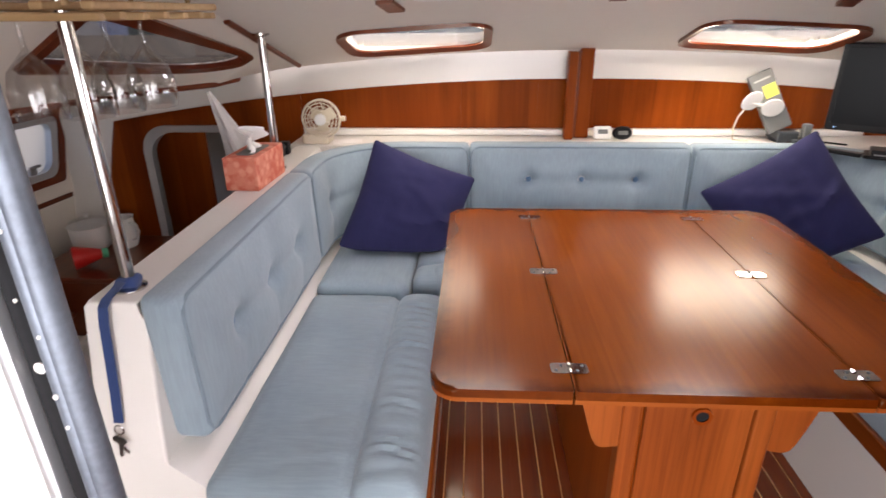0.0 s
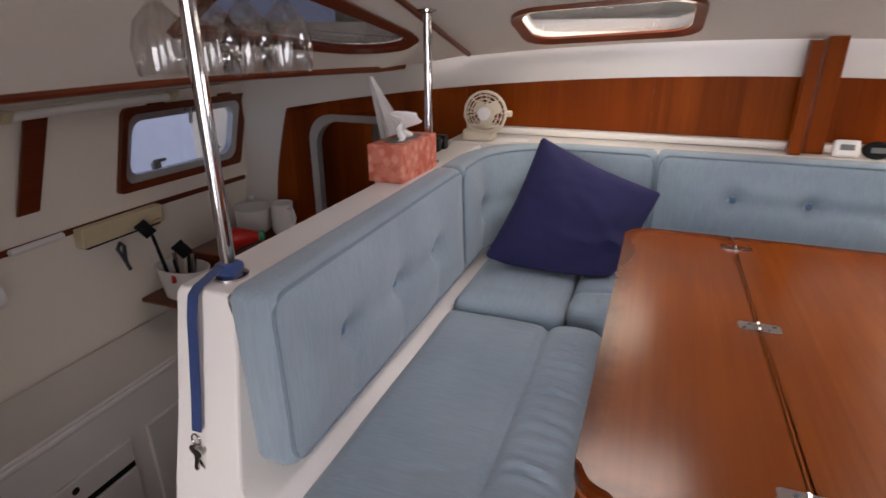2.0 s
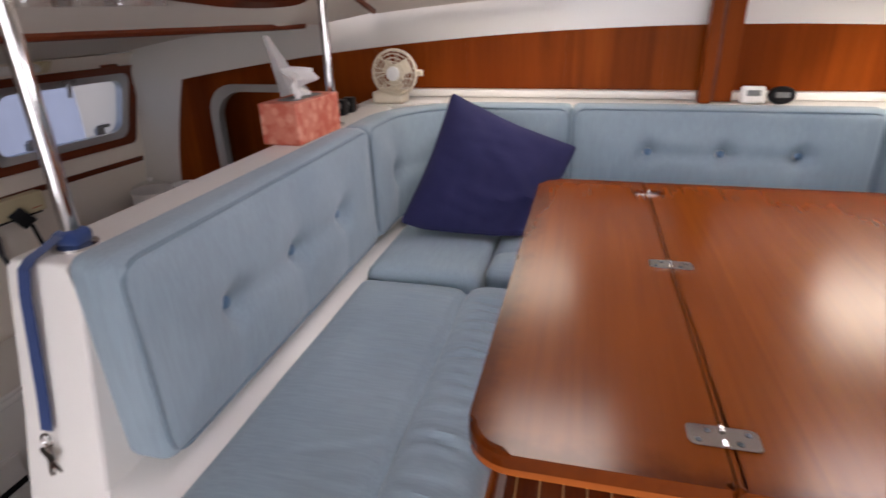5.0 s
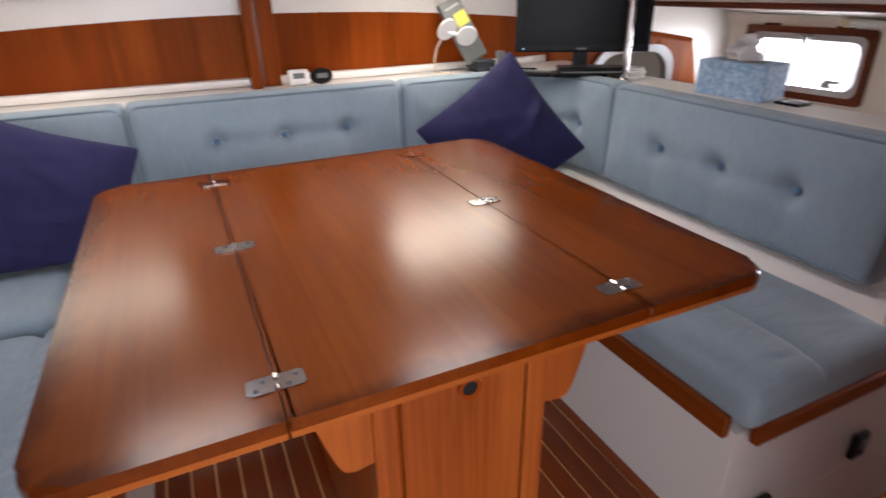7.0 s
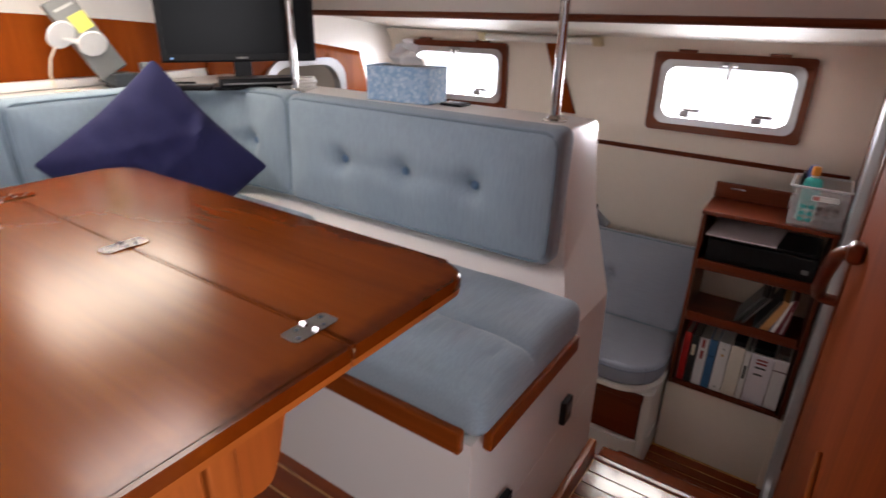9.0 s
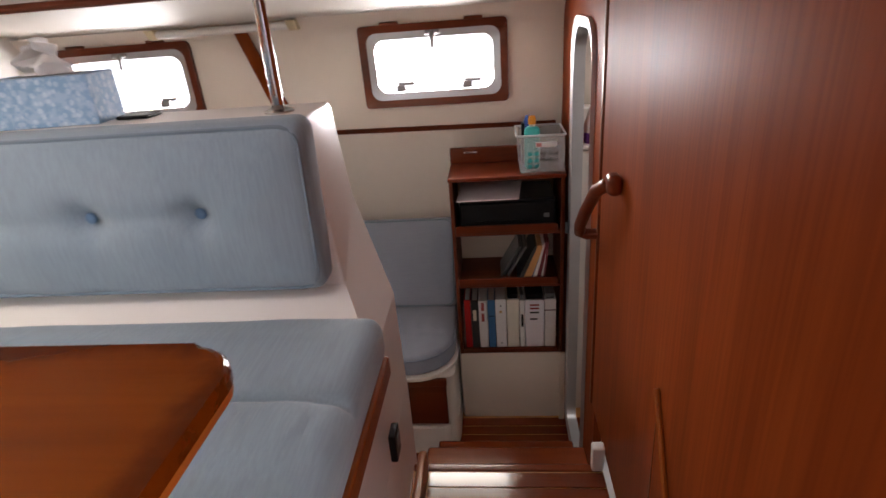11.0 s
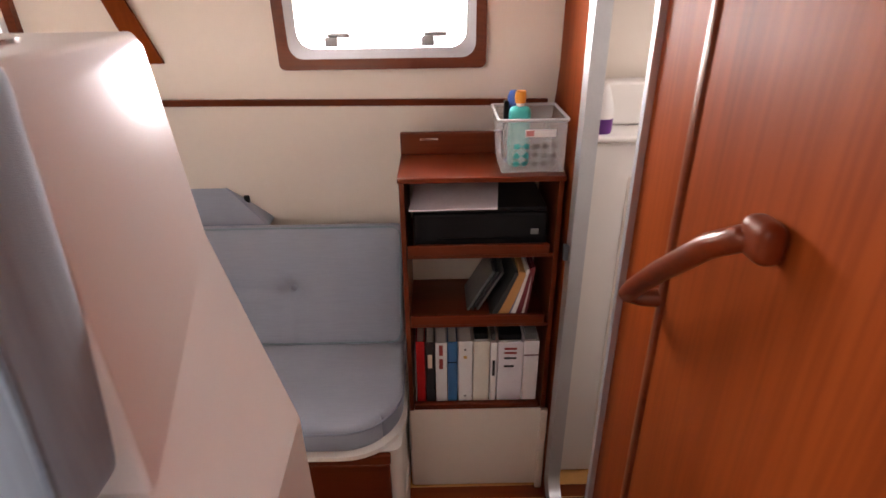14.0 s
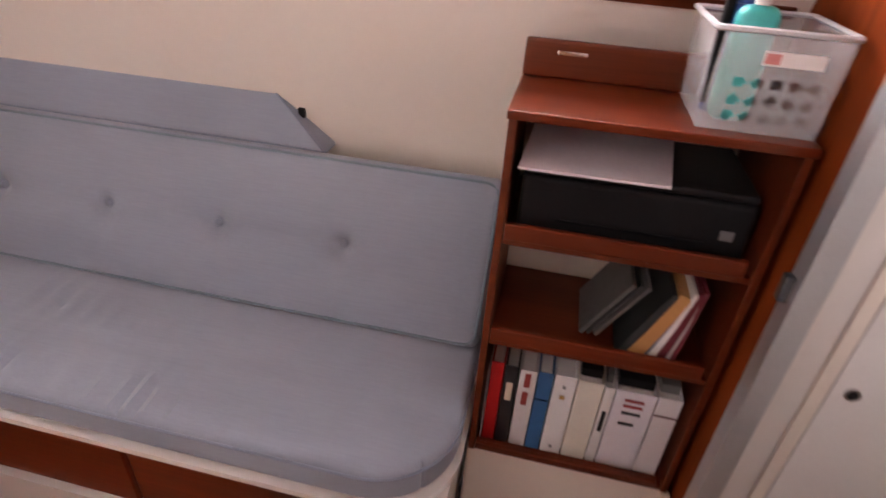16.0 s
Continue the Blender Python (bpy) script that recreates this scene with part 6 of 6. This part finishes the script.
y = SY1 - 0.022
BIND = ((0.006, "grey", (0.5, 0.5, 0.5), 0.235), (0.034, "red", (0.45, 0.012, 0.012), 0.272), (0.036, "black", (0.02, 0.02, 0.022), 0.268), (0.044, "white", (0.72, 0.70, 0.69), 0.265),
        (0.038, "blue", (0.04, 0.14, 0.30), 0.268), (0.054, "white", (0.78, 0.77, 0.75), 0.27), (0.062, "ivory", (0.74, 0.70, 0.60), 0.268), (0.026, "white", (0.76, 0.75, 0.73), 0.262),
        (0.094, "white", (0.74, 0.72, 0.76), 0.262), (0.056, "white", (0.75, 0.73, 0.72), 0.265))
for w, nm, c, h in BIND:
    y0 = y - w + 0.002
    th = thing("ring_binder", "%s ring binder upright on the bottom shelf" % nm, "binder", (2.95, (y + y0) / 2, -0.5555), "binders on the shelf")
    x0 = 2.945
    cov = plain(nm + "_binder_cover", c, 0.4, 0, 0.05)
    part("spine", slab((x0, y0, -0.5553), (x0 + 0.004, y - 0.001, -0.5553 + h), 0.0015, None, 0.15), cov, th)
    part("cover", slab((x0 + 0.0042, y - 0.0035, -0.5553), (3.20, y - 0.001, -0.5553 + h), 0.001, None, 0.3), cov, th)
    if w > 0.02:
        part("cover", slab((x0 + 0.0042, y0, -0.5553), (3.20, y0 + 0.0025, -0.5553 + h), 0.001, None, 0.3), cov, th)
        part("page_block", slab((x0 + 0.012, y0 + 0.0045, -0.550), (3.19, y - 0.0055, -0.5553 + h - 0.012), 0.001, None, 0.3), PAPER, th)
    if w in (0.062, 0.094, 0.056, 0.026):
        part("page_insert", slab((x0 + 0.03, y0 + 0.0045, -0.5553 + h - 0.0115), (3.15, y - 0.0055, -0.5553 + h + 0.014), 0.001, None, 0.3), GREY if w < 0.06 else BLACK, th)
    yc = (y0 + y) / 2
    bar = lambda n_, dy0, dy1, z0, z1, mt: part(n_, slab((x0 - 0.0012, yc + dy0, z0), (x0 - 0.0002, yc + dy1, z1), 0.0003), mt, th)
    if nm == "black":
        bar("label", -0.008, 0.008, -0.40, -0.34, CREAM)
    elif w == 0.044:
        bar("label", -0.007, 0.007, -0.345, -0.30, plain("red_label", (0.35, 0.05, 0.04)))
        bar("label", -0.007, 0.007, -0.405, -0.36, plain("red_label_low", (0.35, 0.05, 0.04)))
    elif w == 0.094:
        for k, (z, cc) in enumerate(((-0.325, (0.3, 0.03, 0.03)), (-0.343, (0.3, 0.03, 0.03)), (-0.366, (0.02, 0.02, 0.02)), (-0.402, (0.02, 0.02, 0.02)))):
            bar("title_bar", -0.022 + 0.008 * (k > 2), 0.022, z, z + 0.009, plain("spine_print", cc))
    elif w == 0.056:
        bar("title_bar", -0.027, 0.027, -0.352, -0.347, plain("brown_print", (0.12, 0.03, 0.03)))
    elif w == 0.026:
        bar("title_bar", -0.006, 0.004, -0.44, -0.37, BLACK)
    elif w == 0.054:
        bar("thumb_hole", -0.004, 0.004, -0.325, -0.317, GREY)
        bar("thumb_hole", -0.004, 0.004, -0.535, -0.527, GREY)
        bar("sticker", -0.006, 0.006, -0.36, -0.348, plain("amber_sticker", (0.6, 0.35, 0.08)))
    elif w == 0.038:
        bar("title_bar", -0.018, 0.018, -0.378, -0.374, BLACK)
    y = y0 - 0.002

# leaning magazines on the middle shelf
COL = (((0.03, 0.035, 0.035), 0.020, "dark"), ((0.52, 0.26, 0.09), 0.034, "tan"), ((0.08, 0.13, 0.22), 0.006, "blue"), ((0.72, 0.70, 0.68), 0.016, "white"), ((0.16, 0.02, 0.03), 0.018, "maroon"), ((0.55, 0.53, 0.52), 0.008, "grey"), ((0.16, 0.02, 0.03), 0.010, "maroon"))
y, lean = 0.325, 25
for c, w, nm in COL:
    m4 = pose(2.945, y, -0.1905, lean, 0, 0)
    lean -= 3.2
    th = thing("magazine", "%s magazine leaning on the middle shelf" % nm, "magazine", (2.945, y, -0.19), "magazines on the shelf")
    part("cover", slab((0, -w, 0.008), (0.22, 0, 0.20), 0.002, m4), plain(nm + "_cover", c, 0.4, 0, 0.1), th)
    part("page_block", slab((-0.001, -w + 0.0015, 0.012), (0.0, -0.0015, 0.196), 0.0003, m4), plain(nm + "_edge", scaled(c, 1.15), 0.6), th)
    y -= w * 1.06 + 0.002
for k, (yy, w) in enumerate(((0.405, 0.010), (0.388, 0.007), (0.372, 0.009))):
    m4 = pose(2.99, yy, -0.1905, 30, 0, 0)
    solo("booklet", slab((0, -w, 0.01), (0.17, 0, 0.185), 0.001, m4), plain("booklet_cover", ((0.11, 0.11, 0.105), (0.04, 0.042, 0.042), (0.14, 0.13, 0.125))[k], 0.35, 0, 0.3), "glossy booklet leaning on the middle shelf", "booklet", "booklets")

# clear plastic basket with bottles on the bookshelf
t = thing("storage_basket", "clear perforated plastic basket with a lettered label", "basket", (3.05, 0.19, 0.3365))
by0, by1, bx0, bx1, bz = 0.112, 0.300, 2.945, 3.135, 0.3365
flare = lambda z: 0.012 * (z - bz) / 0.15
hl = [[(by0 + 0.033 + 0.028 * i + 0.010 * math.cos(a), bz + 0.026 + 0.028 * j + 0.0095 * math.sin(a)) for a in [q * math.tau / 10 for q in range(10)]] for i in range(5) for j in range(3)]
front_face = lambda u, v, h: (bx0 - flare(v) + h * -1 + 0.0, u, v)
surface("side_panel", front_face, steps(by0, by1, 0.005), steps(bz, bz + 0.160, 0.005), hl, CLEARBOX, 0.002, kind="", category="", parent=t)
surface("side_panel", lambda u, v, h: (bx1 + flare(v) + h, u, v), steps(by0, by1, 0.03), steps(bz, bz + 0.160, 0.03), [], CLEARBOX, 0.002, kind="", category="", parent=t)
hs = [[(bx0 + 0.03 + 0.03 * i + 0.009 * math.cos(a), bz + 0.026 + 0.028 * j + 0.009 * math.sin(a)) for a in [q * math.tau / 10 for q in range(10)]] for i in range(5) for j in range(3)]
surface("end_panel", lambda u, v, h: (u, by1 + flare(v) + h, v), steps(bx0, bx1, 0.006), steps(bz, bz + 0.160, 0.006), hs, CLEARBOX, 0.002, kind="", category="", parent=t)
surface("end_panel", lambda u, v, h: (u, by0 - h, v), steps(bx0, bx1, 0.03), steps(bz, bz + 0.160, 0.03), [], CLEARBOX, 0.002, kind="", category="", parent=t)
part("bottom", slab((bx0, by0, bz), (bx1, by1, bz + 0.003), 0.001), CLEARBOX, t)
rim = rr(bx0 - 0.014, bx1 + 0.014, by0 - 0.002, by1 + 0.014, 0.008, 3)
part("rim", tube(B(), [(x, y_, bz + 0.162) for x, y_ in rim], 0.005, 6, True), plain("frosted_rim", (0.62, 0.63, 0.63), 0.25), t)
part("label", slab((bx0 - 0.0125, 0.145, bz + 0.112), (bx0 - 0.0112, 0.235, bz + 0.134), 0.0005), PAPER, t)
part("label_print", slab((bx0 - 0.0135, 0.21, bz + 0.115), (bx0 - 0.0127, 0.232, bz + 0.131), 0.0003), plain("pink_print", (0.6, 0.22, 0.2)), t)
t = thing("shampoo_bottle", "teal plastic bottle with an orange cap", "bottle", (2.995, 0.245, bz + 0.004))
part("vessel", block(B(), (2.972, 0.212, bz + 0.004), (3.016, 0.278, bz + 0.19), 0.02, 0.02), plain("teal_plastic", (0.03, 0.42, 0.38), 0.35), t)
part("neck", cyl(B(), (2.994, 0.245, bz + 0.1905), (2.994, 0.245, bz + 0.2), 0.012), WHITE, t)
part("cap", lathe(B(), ((0.016, 0), (0.017, 0.02), (0.014, 0.034), (0, 0.036)), (2.994, 0.245, bz + 0.2005)), plain("orange_plastic", (0.72, 0.27, 0.02), 0.35), t)
t = thing("spray_bottle", "dark blue bottle standing in the basket", "bottle", (3.05, 0.255, bz + 0.004))
part("vessel", cyl(B(), (3.05, 0.255, bz + 0.004), (3.05, 0.255, bz + 0.185), 0.026), plain("navy_plastic", (0.02, 0.06, 0.25), 0.3), t)
part("cap", lathe(B(), ((0.022, 0.0), (0.022, 0.02), (0.014, 0.04), (0, 0.042)), (3.05, 0.255, bz + 0.1855)), plain("blue_cap", (0.03, 0.09, 0.35), 0.3), t)
solo("hair_brush", slab((3.02, 0.275, bz + 0.02), (3.05, 0.289, bz + 0.20), 0.006), BLACK, "black hair brush standing in the basket", "brush")

# small white door stop on the landing, hinge pins at the head doorway
t = thing("door_stop", "white plastic door stop screwed to the landing", "door stop", (2.02, 0.13, -0.26))
part("body", block(B(), (1.885, 0.112, -0.2965), (1.92, 0.15, -0.205), 0.008, 0.02), WHITE, t)
solo("latch_keep", slab((2.812, AFT + 0.0085, 0.10), (2.832, AFT + 0.026, 0.15), 0.003), DARKALU, "small dark latch keep on the doorway surround", "latch")

# ---- planks of the soles ----
def plank_mesh(w, length, name):
    return mesh_of(block(B(), (-w / 2, -length / 2, -0.0025), (w / 2, length / 2, 0.0), 0.0012, 10), name, False)


def lay(parent, x0, x1, y0, y1, z, w, fall=0.0, gap=0.0045):
    me = plank_mesh(w - gap, y1 - y0, "plank")
    me.materials.append(PLANK)
    n = int(round((x1 - x0) / w))
    for i in range(n):
        ob = new("plank", me)
        ob.parent = parent
        ob.matrix_basis = pose(x0 + w * (i + 0.5), (y0 + y1) / 2, z - w * (i + 0.5) * math.tan(radians(fall)), 0, fall, 0)


lay(floor, -0.72, 1.12, -1.28, 2.29, 0.0, 0.0613)
lay(landing, 1.135, 1.885, AFT + 0.022, 0.643, -0.2565, 0.0625, 3.0)
lay(sole_s, 2.3, 2.92, AFT - 0.9, 2.45, SOLE, 0.062)
lay(sole_p, -1.74, -0.77, -0.1, 2.4, SOLE, 0.061)
